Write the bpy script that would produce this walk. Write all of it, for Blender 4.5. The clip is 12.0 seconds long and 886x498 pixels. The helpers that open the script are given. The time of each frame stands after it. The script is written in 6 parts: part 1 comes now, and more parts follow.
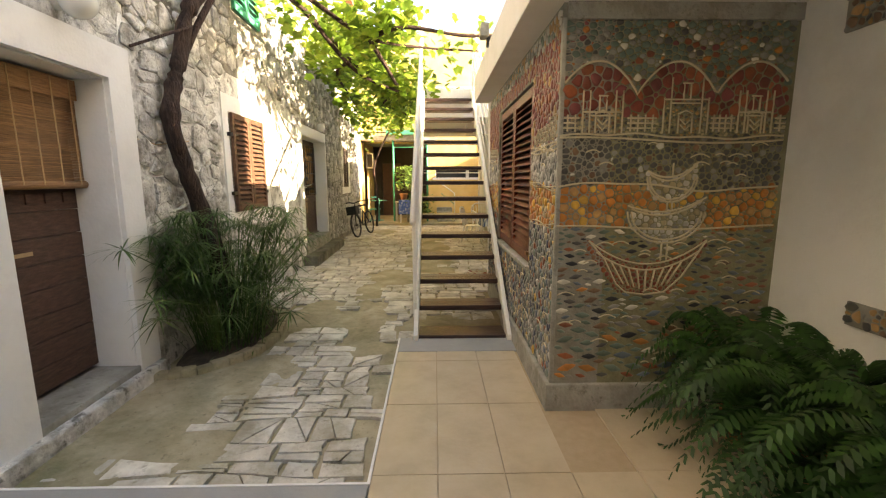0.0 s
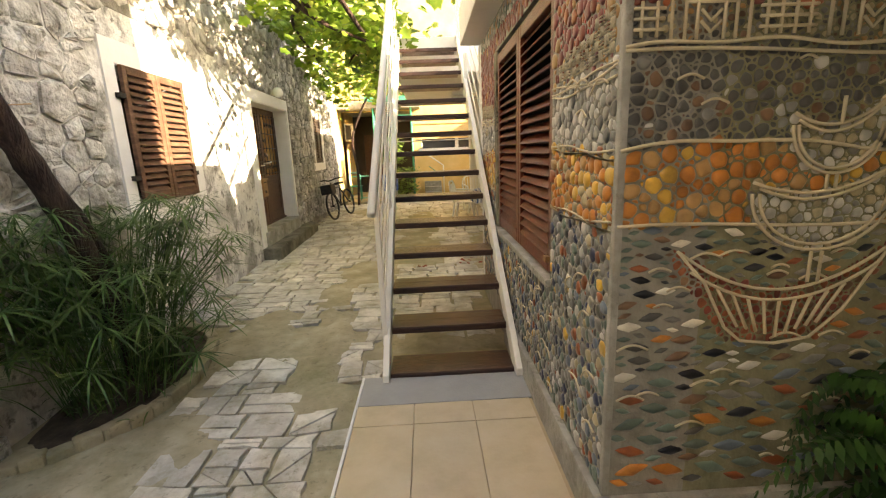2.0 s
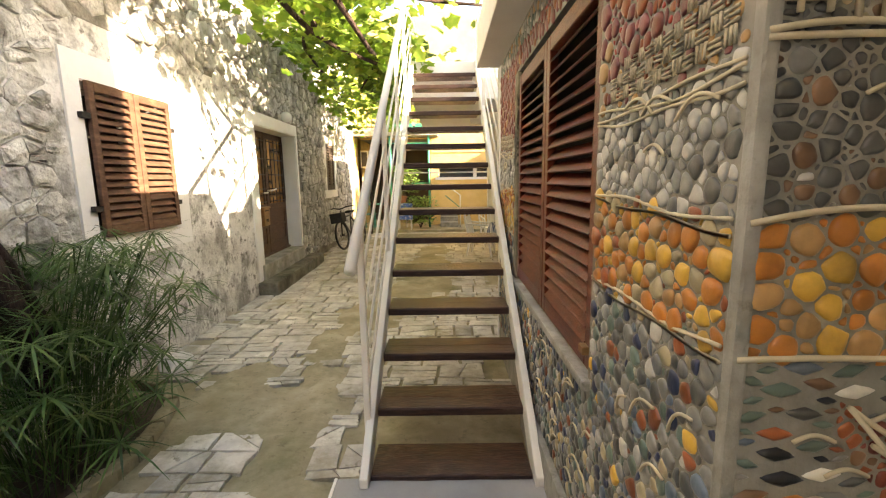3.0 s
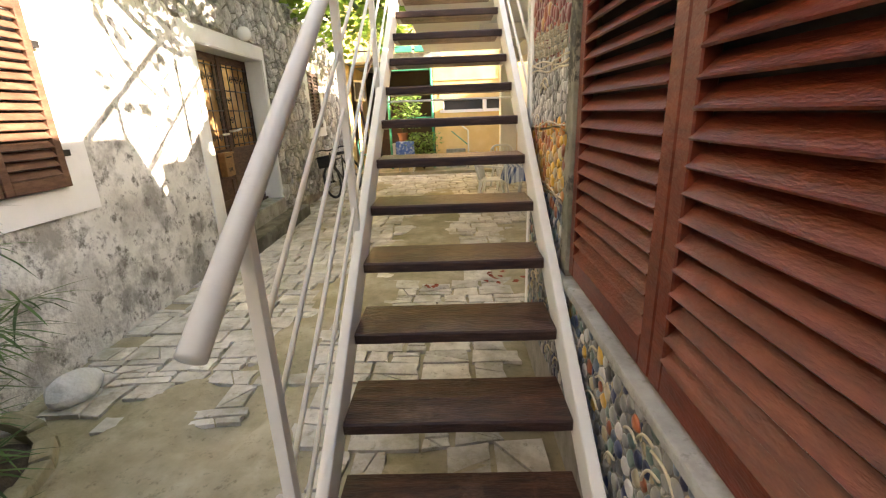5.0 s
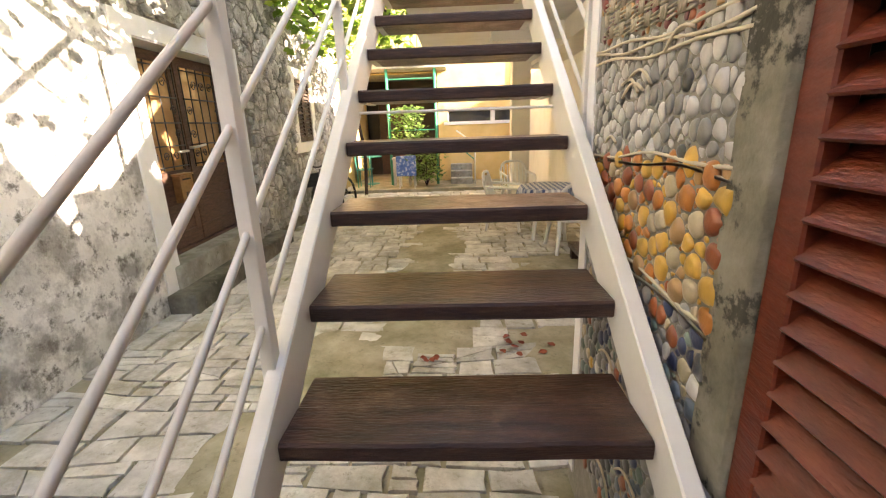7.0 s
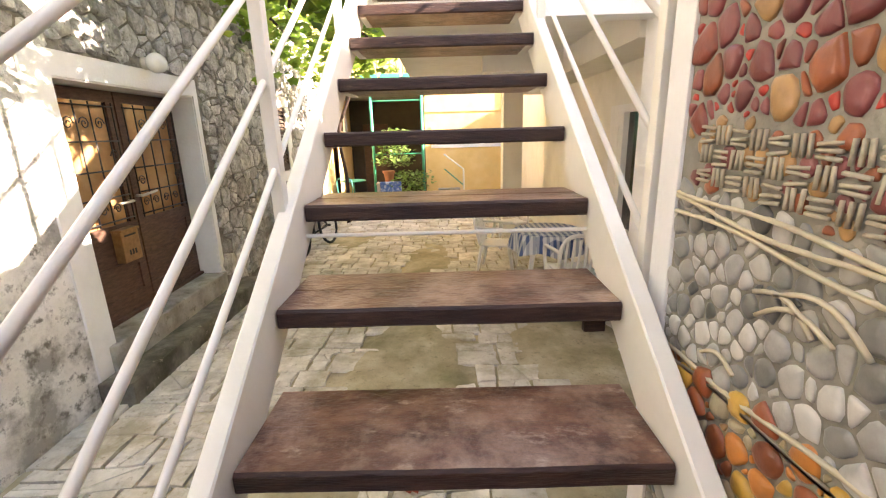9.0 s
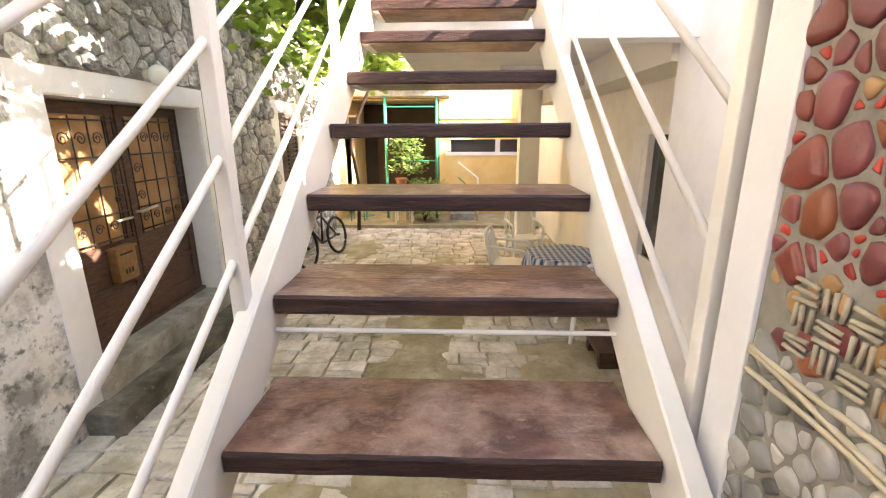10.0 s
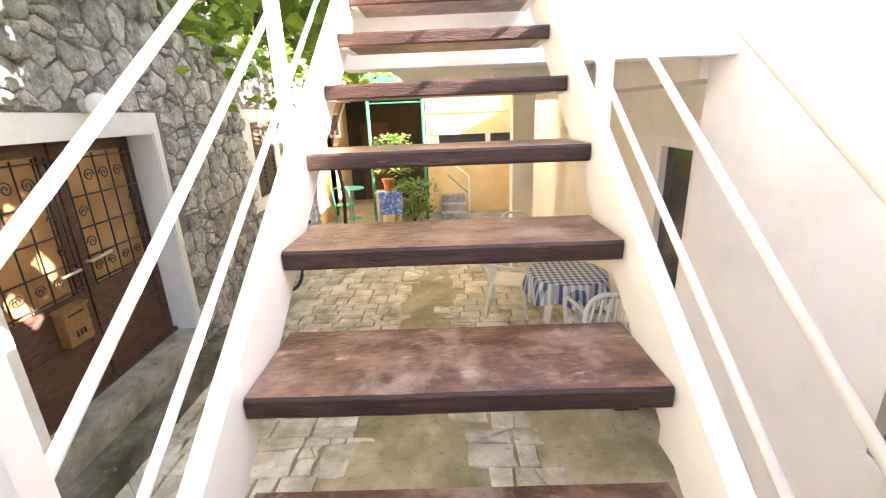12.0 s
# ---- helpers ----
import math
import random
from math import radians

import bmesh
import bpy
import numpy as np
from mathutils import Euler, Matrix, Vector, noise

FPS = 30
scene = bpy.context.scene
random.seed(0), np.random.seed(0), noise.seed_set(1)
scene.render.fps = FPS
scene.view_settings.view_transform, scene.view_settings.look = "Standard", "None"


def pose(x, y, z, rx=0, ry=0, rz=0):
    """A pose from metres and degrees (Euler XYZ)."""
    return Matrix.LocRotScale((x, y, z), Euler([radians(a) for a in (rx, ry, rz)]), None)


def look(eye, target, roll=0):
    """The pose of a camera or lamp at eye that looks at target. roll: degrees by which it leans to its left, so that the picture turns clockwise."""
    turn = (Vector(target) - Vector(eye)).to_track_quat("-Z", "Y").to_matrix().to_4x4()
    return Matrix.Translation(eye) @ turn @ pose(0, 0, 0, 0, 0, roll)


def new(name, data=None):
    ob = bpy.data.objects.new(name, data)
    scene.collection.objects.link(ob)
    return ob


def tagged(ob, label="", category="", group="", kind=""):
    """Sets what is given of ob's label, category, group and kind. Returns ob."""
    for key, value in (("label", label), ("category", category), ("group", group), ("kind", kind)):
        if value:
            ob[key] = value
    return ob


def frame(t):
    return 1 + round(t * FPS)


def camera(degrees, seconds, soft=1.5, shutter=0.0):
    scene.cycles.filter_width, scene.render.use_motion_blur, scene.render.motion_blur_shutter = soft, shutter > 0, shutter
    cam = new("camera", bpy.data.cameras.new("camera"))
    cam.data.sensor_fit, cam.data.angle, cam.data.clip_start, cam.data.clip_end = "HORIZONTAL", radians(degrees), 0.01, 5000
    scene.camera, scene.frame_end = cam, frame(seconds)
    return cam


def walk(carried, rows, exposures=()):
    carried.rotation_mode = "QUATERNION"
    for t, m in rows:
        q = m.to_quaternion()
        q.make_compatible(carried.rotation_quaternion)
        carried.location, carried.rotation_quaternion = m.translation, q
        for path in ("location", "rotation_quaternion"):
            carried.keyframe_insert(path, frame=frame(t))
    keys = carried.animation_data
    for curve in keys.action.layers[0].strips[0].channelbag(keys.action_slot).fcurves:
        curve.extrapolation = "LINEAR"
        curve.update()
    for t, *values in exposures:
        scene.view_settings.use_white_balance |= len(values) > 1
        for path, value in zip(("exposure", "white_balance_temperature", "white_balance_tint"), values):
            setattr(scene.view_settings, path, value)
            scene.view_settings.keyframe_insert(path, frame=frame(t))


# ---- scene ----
ROWS = [
    (0.0, pose(0.152, -3.822, 1.447, 80.91, 0.15, -1.18)),
    (0.5, pose(0.166, -3.569, 1.445, 79.82, 1.15, 0.05)),
    (1.0, pose(0.236, -3.230, 1.442, 78.65, -0.17, 0.46)),
    (1.5, pose(0.267, -2.935, 1.436, 78.07, 0.15, -0.95)),
    (2.0, pose(0.290, -2.570, 1.425, 77.23, 2.22, -2.38)),
    (2.5, pose(0.350, -2.253, 1.433, 77.42, 1.72, -0.92)),
    (2.7, pose(0.368, -2.129, 1.479, 80.91, 0.81, -0.03)),
    (4.3, pose(0.438, -1.160, 1.483, 74.08, 2.11, 1.45)),
    (4.5, pose(0.435, -1.035, 1.448, 72.55, 1.86, 1.93)),
    (5.0, pose(0.417, -0.697, 1.461, 72.51, 2.14, 1.00)),
    (5.5, pose(0.395, -0.399, 1.465, 72.85, 2.19, 2.03)),
    (6.0, pose(0.426, -0.102, 1.476, 74.86, 0.60, 3.30)),
    (6.5, pose(0.423, 0.152, 1.477, 75.24, 1.45, 2.07)),
    (7.0, pose(0.407, 0.356, 1.485, 73.86, 1.92, 1.62)),
    (7.2, pose(0.407, 0.431, 1.505, 74.88, 1.76, 2.35)),
    (8.8, pose(0.420, 1.000, 1.775, 75.31, 1.67, 1.88)),
    (9.0, pose(0.403, 1.037, 1.819, 74.93, 1.51, -0.00)),
    (9.5, pose(0.410, 1.145, 1.897, 75.93, 0.07, 0.11)),
    (10.0, pose(0.441, 1.313, 2.000, 74.89, 0.23, 2.11)),
    (10.5, pose(0.428, 1.416, 2.097, 75.04, 0.23, 3.56)),
    (11.0, pose(0.405, 1.587, 2.200, 74.83, 1.01, 0.51)),
    (11.5, pose(0.383, 1.686, 2.270, 73.41, 2.06, -1.14)),
    (12.0, pose(0.402, 1.849, 2.329, 72.44, 2.19, 0.27)),
]
EXPO = [(0.0, 2.68, 8900, 16), (2.7, 2.83, 8500, 16), (4.5, 2.92, 7600, 19), (7.2, 3.14, 7350, 22), (9.0, 3.16, 7100, 24), (11.5, 3.4, 6600, 26), (12.0, 3.5, 6550, 26)]
cam = camera(91.2, 12.0, soft=1.2)
walk(cam, ROWS, EXPO)

# ---- light ----
SUN_EL, SUN_AZ = 25.0, 106.0          # azimuth clockwise from +y
world = bpy.data.worlds.new("sky")
scene.world = world
world.use_nodes = True
wn = world.node_tree
sky = wn.nodes.new("ShaderNodeTexSky")
sky.sky_type = "NISHITA"
sky.sun_disc = False
sky.sun_elevation = radians(SUN_EL)
sky.sun_rotation = radians(SUN_AZ)
wn.nodes["Background"].inputs[1].default_value = 0.15
wn.links.new(sky.outputs[0], wn.nodes["Background"].inputs[0])
sun_data = bpy.data.lights.new("sun", "SUN")
sun_data.energy, sun_data.angle, sun_data.color = 5.0, radians(0.6), (1.0, 0.93, 0.82)
sun = new("sun", sun_data)
_a, _e = radians(SUN_AZ), radians(SUN_EL)
SUN_DIR = Vector((math.sin(_a) * math.cos(_e), math.cos(_a) * math.cos(_e), math.sin(_e)))
sun.matrix_world = look(SUN_DIR * 30, (0, 0, 0))

# ---- materials ----


def mat(name, stops, scale=6.0, rough=0.8, bump=0.3, bump_scale=None, metal=0.0, detail=6.0, island=0.0, obj=0.0, stain=None, stain_scale=1.2, stain_at=(0.5, 0.6), spec=0.4, transl=0.0, stretch=(1, 1, 1), bump_dist=0.01, speck=None, speck_scale=16.0, speck_at=(0.53, 0.66)):
    """A surface of noise-mixed colours, with a coarse stain and bump; island and obj vary the value piece by piece."""
    m = bpy.data.materials.new(name)
    m.use_nodes = True
    nt = m.node_tree
    n, l = nt.nodes, nt.links
    bs = n["Principled BSDF"]
    tc = n.new("ShaderNodeTexCoord")
    geo = n.new("ShaderNodeNewGeometry")
    mp = n.new("ShaderNodeMapping")
    mp.inputs["Scale"].default_value = stretch
    l.new(geo.outputs["Position"], mp.inputs[0])
    no = n.new("ShaderNodeTexNoise")
    no.inputs["Scale"].default_value, no.inputs["Detail"].default_value, no.inputs["Roughness"].default_value = scale, detail, 0.62
    l.new(mp.outputs[0], no.inputs["Vector"])
    cr = n.new("ShaderNodeValToRGB")
    k = len(stops)
    while len(cr.color_ramp.elements) < k:
        cr.color_ramp.elements.new(0.5)
    for i, c in enumerate(stops):
        cr.color_ramp.elements[i].position = 0.32 + 0.36 * i / max(1, k - 1)
        cr.color_ramp.elements[i].color = (*c, 1)
    l.new(no.outputs[0], cr.inputs[0])
    col = cr.outputs[0]
    if stain:
        n2 = n.new("ShaderNodeTexNoise")
        n2.inputs["Scale"].default_value, n2.inputs["Detail"].default_value, n2.inputs["Roughness"].default_value = stain_scale, 9.0, 0.68
        l.new(geo.outputs["Position"], n2.inputs["Vector"])
        r2 = n.new("ShaderNodeValToRGB")
        r2.color_ramp.elements[0].position, r2.color_ramp.elements[1].position = stain_at
        l.new(n2.outputs[0], r2.inputs[0])
        mx = n.new("ShaderNodeMix")
        mx.data_type = "RGBA"
        mx.inputs["B"].default_value = (*stain, 1)
        l.new(r2.outputs[0], mx.inputs["Factor"])
        l.new(col, mx.inputs["A"])
        col = mx.outputs["Result"]
    if speck:
        n4 = n.new("ShaderNodeTexNoise")
        n4.inputs["Scale"].default_value, n4.inputs["Detail"].default_value, n4.inputs["Roughness"].default_value = speck_scale, 8.0, 0.7
        l.new(mp.outputs[0], n4.inputs["Vector"])
        r4 = n.new("ShaderNodeValToRGB")
        r4.color_ramp.elements[0].position, r4.color_ramp.elements[1].position = speck_at
        l.new(n4.outputs[0], r4.inputs[0])
        m4 = n.new("ShaderNodeMix")
        m4.data_type = "RGBA"
        m4.inputs["B"].default_value = (*speck, 1)
        l.new(r4.outputs[0], m4.inputs["Factor"])
        l.new(col, m4.inputs["A"])
        col = m4.outputs["Result"]
    if island or obj:
        hs = n.new("ShaderNodeHueSaturation")
        mr = n.new("ShaderNodeMapRange")
        v = island or obj
        mr.inputs["To Min"].default_value, mr.inputs["To Max"].default_value = 1 - v, 1 + v
        if island:
            l.new(geo.outputs["Random Per Island"], mr.inputs[0])
        else:
            oi = n.new("ShaderNodeObjectInfo")
            l.new(oi.outputs["Random"], mr.inputs[0])
        l.new(mr.outputs[0], hs.inputs["Value"])
        l.new(col, hs.inputs["Color"])
        col = hs.outputs[0]
    l.new(col, bs.inputs["Base Color"])
    bs.inputs["Roughness"].default_value, bs.inputs["Metallic"].default_value = rough, metal
    bs.inputs["Specular IOR Level"].default_value = spec
    if bump:
        n3 = n.new("ShaderNodeTexNoise")
        n3.inputs["Scale"].default_value, n3.inputs["Detail"].default_value = bump_scale or scale * 6, 6.0
        l.new(mp.outputs[0], n3.inputs["Vector"])
        bp = n.new("ShaderNodeBump")
        bp.inputs["Strength"].default_value, bp.inputs["Distance"].default_value = bump, bump_dist
        l.new(n3.outputs[0], bp.inputs["Height"])
        l.new(bp.outputs[0], bs.inputs["Normal"])
    if transl:
        tr = n.new("ShaderNodeBsdfTranslucent")
        ad = n.new("ShaderNodeMixShader")
        ad.inputs[0].default_value = transl
        l.new(col, tr.inputs[0])
        l.new(bs.outputs[0], ad.inputs[1])
        l.new(tr.outputs[0], ad.inputs[2])
        l.new(ad.outputs[0], n["Material Output"].inputs[0])
    return m


M_plaster = mat("lime_plaster", [(0.50, 0.48, 0.43), (0.74, 0.72, 0.67), (0.82, 0.80, 0.76)], 2.5, 0.9, 0.8, 26, stain=(0.33, 0.315, 0.28), stain_scale=2.8, stain_at=(0.47, 0.60), bump_dist=0.03, speck=(0.18, 0.168, 0.142), speck_scale=10.0, speck_at=(0.53, 0.64))
M_washed = mat("limewashed_rubble", [(0.40, 0.38, 0.33), (0.60, 0.575, 0.52), (0.74, 0.72, 0.66)], 6, 0.92, 0.9, 30, obj=0.16, stain=(0.27, 0.25, 0.21), stain_scale=4.0, stain_at=(0.49, 0.62), bump_dist=0.03, speck=(0.16, 0.15, 0.12), speck_scale=22.0, speck_at=(0.55, 0.7))
M_washed_i = mat("limewashed_rubble_rest", [(0.40, 0.38, 0.33), (0.60, 0.575, 0.52), (0.74, 0.72, 0.66)], 6, 0.92, 0.9, 30, island=0.16, stain=(0.27, 0.25, 0.21), stain_scale=4.0, stain_at=(0.49, 0.62), bump_dist=0.03, speck=(0.16, 0.15, 0.12), speck_scale=22.0, speck_at=(0.55, 0.7))
M_mortar = mat("rubble_mortar", [(0.16, 0.145, 0.115), (0.25, 0.23, 0.19), (0.35, 0.325, 0.275)], 7, 0.95, 0.9, 34, bump_dist=0.03, stain=(0.14, 0.125, 0.10), stain_scale=2.3, stain_at=(0.50, 0.66))
M_stone = mat("wall_limestone", [(0.26, 0.245, 0.22), (0.43, 0.41, 0.375), (0.62, 0.60, 0.555)], 8, 0.9, 0.9, 34, obj=0.28, bump_dist=0.03, speck=(0.13, 0.12, 0.10), speck_scale=20.0, speck_at=(0.54, 0.70))
M_stone_i = mat("wall_limestone_far", [(0.26, 0.245, 0.22), (0.43, 0.41, 0.375), (0.62, 0.60, 0.555)], 8, 0.9, 0.9, 34, island=0.28, bump_dist=0.03, speck=(0.13, 0.12, 0.10), speck_scale=20.0, speck_at=(0.54, 0.70))
M_white = mat("white_paint", [(0.74, 0.73, 0.70), (0.80, 0.79, 0.76), (0.82, 0.81, 0.79)], 3, 0.7, 0.25, 40, stain=(0.60, 0.58, 0.53), stain_scale=1.5, stain_at=(0.58, 0.8))
M_cream = mat("cream_wall_paint", [(0.72, 0.69, 0.61), (0.78, 0.75, 0.67), (0.80, 0.77, 0.70)], 2, 0.75, 0.2, 60, stain=(0.62, 0.58, 0.49), stain_scale=0.8, stain_at=(0.55, 0.8))
M_yellow = mat("ochre_wall_paint", [(0.66, 0.45, 0.17), (0.72, 0.51, 0.21), (0.76, 0.56, 0.26)], 2, 0.85, 0.2, 50, stain=(0.58, 0.42, 0.20), stain_scale=0.9, stain_at=(0.55, 0.8))
M_flag = mat("paving_limestone", [(0.42, 0.395, 0.335), (0.57, 0.54, 0.475), (0.69, 0.66, 0.585)], 6, 0.7, 0.7, 30, obj=0.17, stain=(0.33, 0.30, 0.215), stain_scale=2.4, stain_at=(0.46, 0.64), speck=(0.22, 0.20, 0.14), speck_scale=18.0, speck_at=(0.57, 0.72))
M_flag_i = mat("paving_limestone_far", [(0.42, 0.395, 0.335), (0.57, 0.54, 0.475), (0.69, 0.66, 0.585)], 6, 0.7, 0.7, 30, island=0.17, stain=(0.33, 0.30, 0.215), stain_scale=2.4, stain_at=(0.46, 0.64), speck=(0.22, 0.20, 0.14), speck_scale=18.0, speck_at=(0.57, 0.72))
M_joint = mat("earth_joint", [(0.10, 0.085, 0.055), (0.17, 0.15, 0.10), (0.24, 0.21, 0.15)], 9, 0.95, 0.8, 40)
M_conc = mat("old_screed", [(0.27, 0.235, 0.145), (0.36, 0.315, 0.21), (0.45, 0.40, 0.285)], 3, 0.85, 0.6, 34, stain=(0.19, 0.18, 0.095), stain_scale=1.4, stain_at=(0.47, 0.66), speck=(0.17, 0.15, 0.09), speck_scale=20.0, speck_at=(0.56, 0.72))
M_grey = mat("grey_concrete", [(0.26, 0.245, 0.205), (0.35, 0.335, 0.29), (0.43, 0.415, 0.365)], 5, 0.85, 0.7, 40, stain=(0.18, 0.17, 0.13), stain_scale=2.4, stain_at=(0.50, 0.70), speck=(0.15, 0.14, 0.10), speck_scale=14.0, speck_at=(0.56, 0.7))
M_greypaint = mat("grey_floor_paint", [(0.30, 0.30, 0.29), (0.35, 0.35, 0.34)], 4, 0.6, 0.2, 60)
M_tile = mat("beige_floor_tile", [(0.46, 0.37, 0.24), (0.53, 0.43, 0.29), (0.57, 0.47, 0.33)], 4, 0.42, 0.08, 50, obj=0.05, stain=(0.46, 0.34, 0.2), stain_scale=2.5, stain_at=(0.6, 0.85))
M_grout = mat("tile_grout", [(0.42, 0.32, 0.2), (0.48, 0.37, 0.24)], 20, 0.9, 0.2)
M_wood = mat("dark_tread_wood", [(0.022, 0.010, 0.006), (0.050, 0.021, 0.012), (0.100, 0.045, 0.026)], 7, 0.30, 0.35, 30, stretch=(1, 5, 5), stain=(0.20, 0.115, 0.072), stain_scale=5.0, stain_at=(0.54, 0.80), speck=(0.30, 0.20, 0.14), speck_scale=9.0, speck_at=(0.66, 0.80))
# worn wood, lightened further to put the upper treads' sheen into the colour
M_wood_worn_sheen = mat("worn_sheen_tread_wood", [(0.066, 0.029, 0.016), (0.14, 0.062, 0.036), (0.25, 0.132, 0.082)], 5, 0.33, 0.4, 30, stretch=(1.6, 3, 3), stain=(0.42, 0.28, 0.20), stain_scale=6.0, stain_at=(0.47, 0.70), speck=(0.52, 0.39, 0.29), speck_scale=7.0, speck_at=(0.58, 0.76))
M_wood_edge = mat("tread_edge_wood", [(0.020, 0.009, 0.007), (0.040, 0.018, 0.012), (0.070, 0.034, 0.022)], 8, 0.5, 0.5, 30, stretch=(1, 9, 9), speck=(0.20, 0.12, 0.08), speck_scale=6.0, speck_at=(0.62, 0.80))
M_steel = mat("white_enamel_steel", [(0.75, 0.72, 0.62), (0.81, 0.78, 0.69)], 8, 0.38, 0.1, 60, stain=(0.56, 0.52, 0.46), stain_scale=9, stain_at=(0.66, 0.8), spec=0.5)
M_shut_red = mat("redbrown_shutter_paint", [(0.080, 0.014, 0.006), (0.125, 0.023, 0.009), (0.175, 0.036, 0.015)], 9, 0.33, 0.25, 50, stretch=(1, 1, 4), stain=(0.075, 0.026, 0.016), stain_scale=4, stain_at=(0.56, 0.8), speck=(0.26, 0.10, 0.06), speck_scale=24.0, speck_at=(0.70, 0.80))
M_shut_brown = mat("faded_brown_shutter", [(0.075, 0.034, 0.018), (0.12, 0.058, 0.032), (0.18, 0.095, 0.055)], 8, 0.7, 0.4, 40, stretch=(1, 1, 3))
M_shut_dark = mat("dark_brown_shutter", [(0.06, 0.04, 0.03), (0.10, 0.07, 0.05)], 8, 0.7, 0.3, 40)
M_shut_green = mat("green_shutter_paint", [(0.03, 0.30, 0.16), (0.05, 0.40, 0.22)], 8, 0.6, 0.2, 40)
M_door = mat("brown_door_wood", [(0.055, 0.028, 0.018), (0.09, 0.046, 0.030), (0.13, 0.070, 0.046)], 6, 0.6, 0.4, 30, stretch=(1, 2, 9), stain=(0.20, 0.13, 0.09), stain_scale=6, stain_at=(0.66, 0.8))
M_doorglass = mat("amber_door_panel", [(0.26, 0.14, 0.06), (0.34, 0.19, 0.08), (0.42, 0.26, 0.12)], 3, 0.18, 0.1, 20, spec=0.6)
M_bamboo = mat("bamboo_blind", [(0.20, 0.10, 0.045), (0.30, 0.16, 0.07), (0.38, 0.21, 0.10)], 10, 0.6, 0.4, 60, stretch=(1, 1, 12), island=0.2)
M_string = mat("blind_cord", [(0.45, 0.30, 0.17), (0.52, 0.36, 0.2)], 30, 0.9, 0.2)
M_iron = mat("wrought_iron", [(0.025, 0.023, 0.022), (0.05, 0.046, 0.042)], 20, 0.5, 0.2, metal=0.6)
M_brass = mat("worn_brass", [(0.22, 0.12, 0.05), (0.34, 0.20, 0.09)], 20, 0.4, 0.1, metal=0.4)
M_chrome = mat("steel_handle", [(0.55, 0.52, 0.46), (0.65, 0.62, 0.55)], 20, 0.3, 0.0, metal=0.9)
M_bark = mat("vine_bark", [(0.020, 0.011, 0.008), (0.045, 0.025, 0.018), (0.085, 0.052, 0.036)], 8, 0.95, 1.0, 26, stretch=(3, 3, 0.6), bump_dist=0.03)
M_leaf = mat("vine_leaf", [(0.10, 0.20, 0.025), (0.19, 0.30, 0.04), (0.36, 0.40, 0.07)], 4, 0.5, 0.0, island=0.5, transl=0.5)
M_sedge = mat("sedge_leaf", [(0.035, 0.085, 0.022), (0.07, 0.14, 0.035), (0.14, 0.20, 0.06)], 4, 0.5, 0.0, island=0.4, transl=0.3)
M_fern = mat("fern_frond", [(0.012, 0.045, 0.008), (0.024, 0.075, 0.013), (0.045, 0.12, 0.022)], 4, 0.5, 0.0, island=0.35, transl=0.3)
M_shrub = mat("shrub_leaf", [(0.09, 0.18, 0.04), (0.18, 0.30, 0.07), (0.32, 0.42, 0.14)], 4, 0.5, 0.0, island=0.4, transl=0.4)
M_globe = mat("opal_glass", [(0.76, 0.75, 0.70), (0.80, 0.79, 0.75)], 5, 0.25, 0.0, spec=0.5)
M_green = mat("green_steel", [(0.03, 0.26, 0.15), (0.05, 0.33, 0.20)], 8, 0.45, 0.1)
M_plastic = mat("white_plastic", [(0.72, 0.72, 0.70), (0.80, 0.80, 0.78)], 6, 0.4, 0.05)
M_black = mat("black_rubber", [(0.015, 0.015, 0.015), (0.035, 0.034, 0.033)], 20, 0.7, 0.2)
# interior shade put into a dark brown; the cabinet front uses it too
M_dark = mat("dark_brown_shade_fill", [(0.035, 0.028, 0.02), (0.06, 0.048, 0.035)], 2, 0.8, 0.1)
M_slate = mat("dark_glass", [(0.03, 0.032, 0.035), (0.05, 0.05, 0.052)], 2, 0.12, 0.0, spec=0.6)
M_terra = mat("terracotta", [(0.33, 0.13, 0.07), (0.42, 0.18, 0.1)], 10, 0.85, 0.3)
M_soil = mat("soil", [(0.04, 0.03, 0.02), (0.09, 0.07, 0.05)], 14, 1.0, 0.8)
M_bed = mat("mosaic_cement", [(0.20, 0.19, 0.155), (0.27, 0.255, 0.21), (0.33, 0.31, 0.26)], 8, 0.85, 0.6, 40)
M_bed_sea = mat("mosaic_cement_sea", [(0.15, 0.145, 0.085), (0.22, 0.21, 0.125), (0.29, 0.275, 0.17)], 8, 0.8, 0.6, 40)
M_step = mat("worn_step_stone", [(0.075, 0.070, 0.052), (0.14, 0.13, 0.10), (0.23, 0.215, 0.175)], 5, 0.85, 0.8, 30, stain=(0.05, 0.052, 0.03), stain_scale=3.0, stain_at=(0.5, 0.64), speck=(0.30, 0.28, 0.23), speck_scale=12.0, speck_at=(0.6, 0.7))
M_reveal = mat("mossy_cement", [(0.12, 0.11, 0.07), (0.22, 0.20, 0.14), (0.31, 0.28, 0.21)], 6, 0.9, 0.8, 30, stain=(0.055, 0.050, 0.034), stain_scale=5.0, stain_at=(0.52, 0.56), speck=(0.40, 0.37, 0.30), speck_scale=5.0, speck_at=(0.62, 0.68))
M_line = mat("cream_relief_line", [(0.50, 0.43, 0.29), (0.60, 0.52, 0.36)], 12, 0.6, 0.2)
M_weave = mat("weathered_relief_strip", [(0.30, 0.255, 0.175), (0.42, 0.365, 0.26), (0.52, 0.46, 0.33)], 14, 0.75, 0.4)
M_beige = mat("beige_upvc", [(0.55, 0.50, 0.42), (0.60, 0.55, 0.47)], 6, 0.5, 0.05)
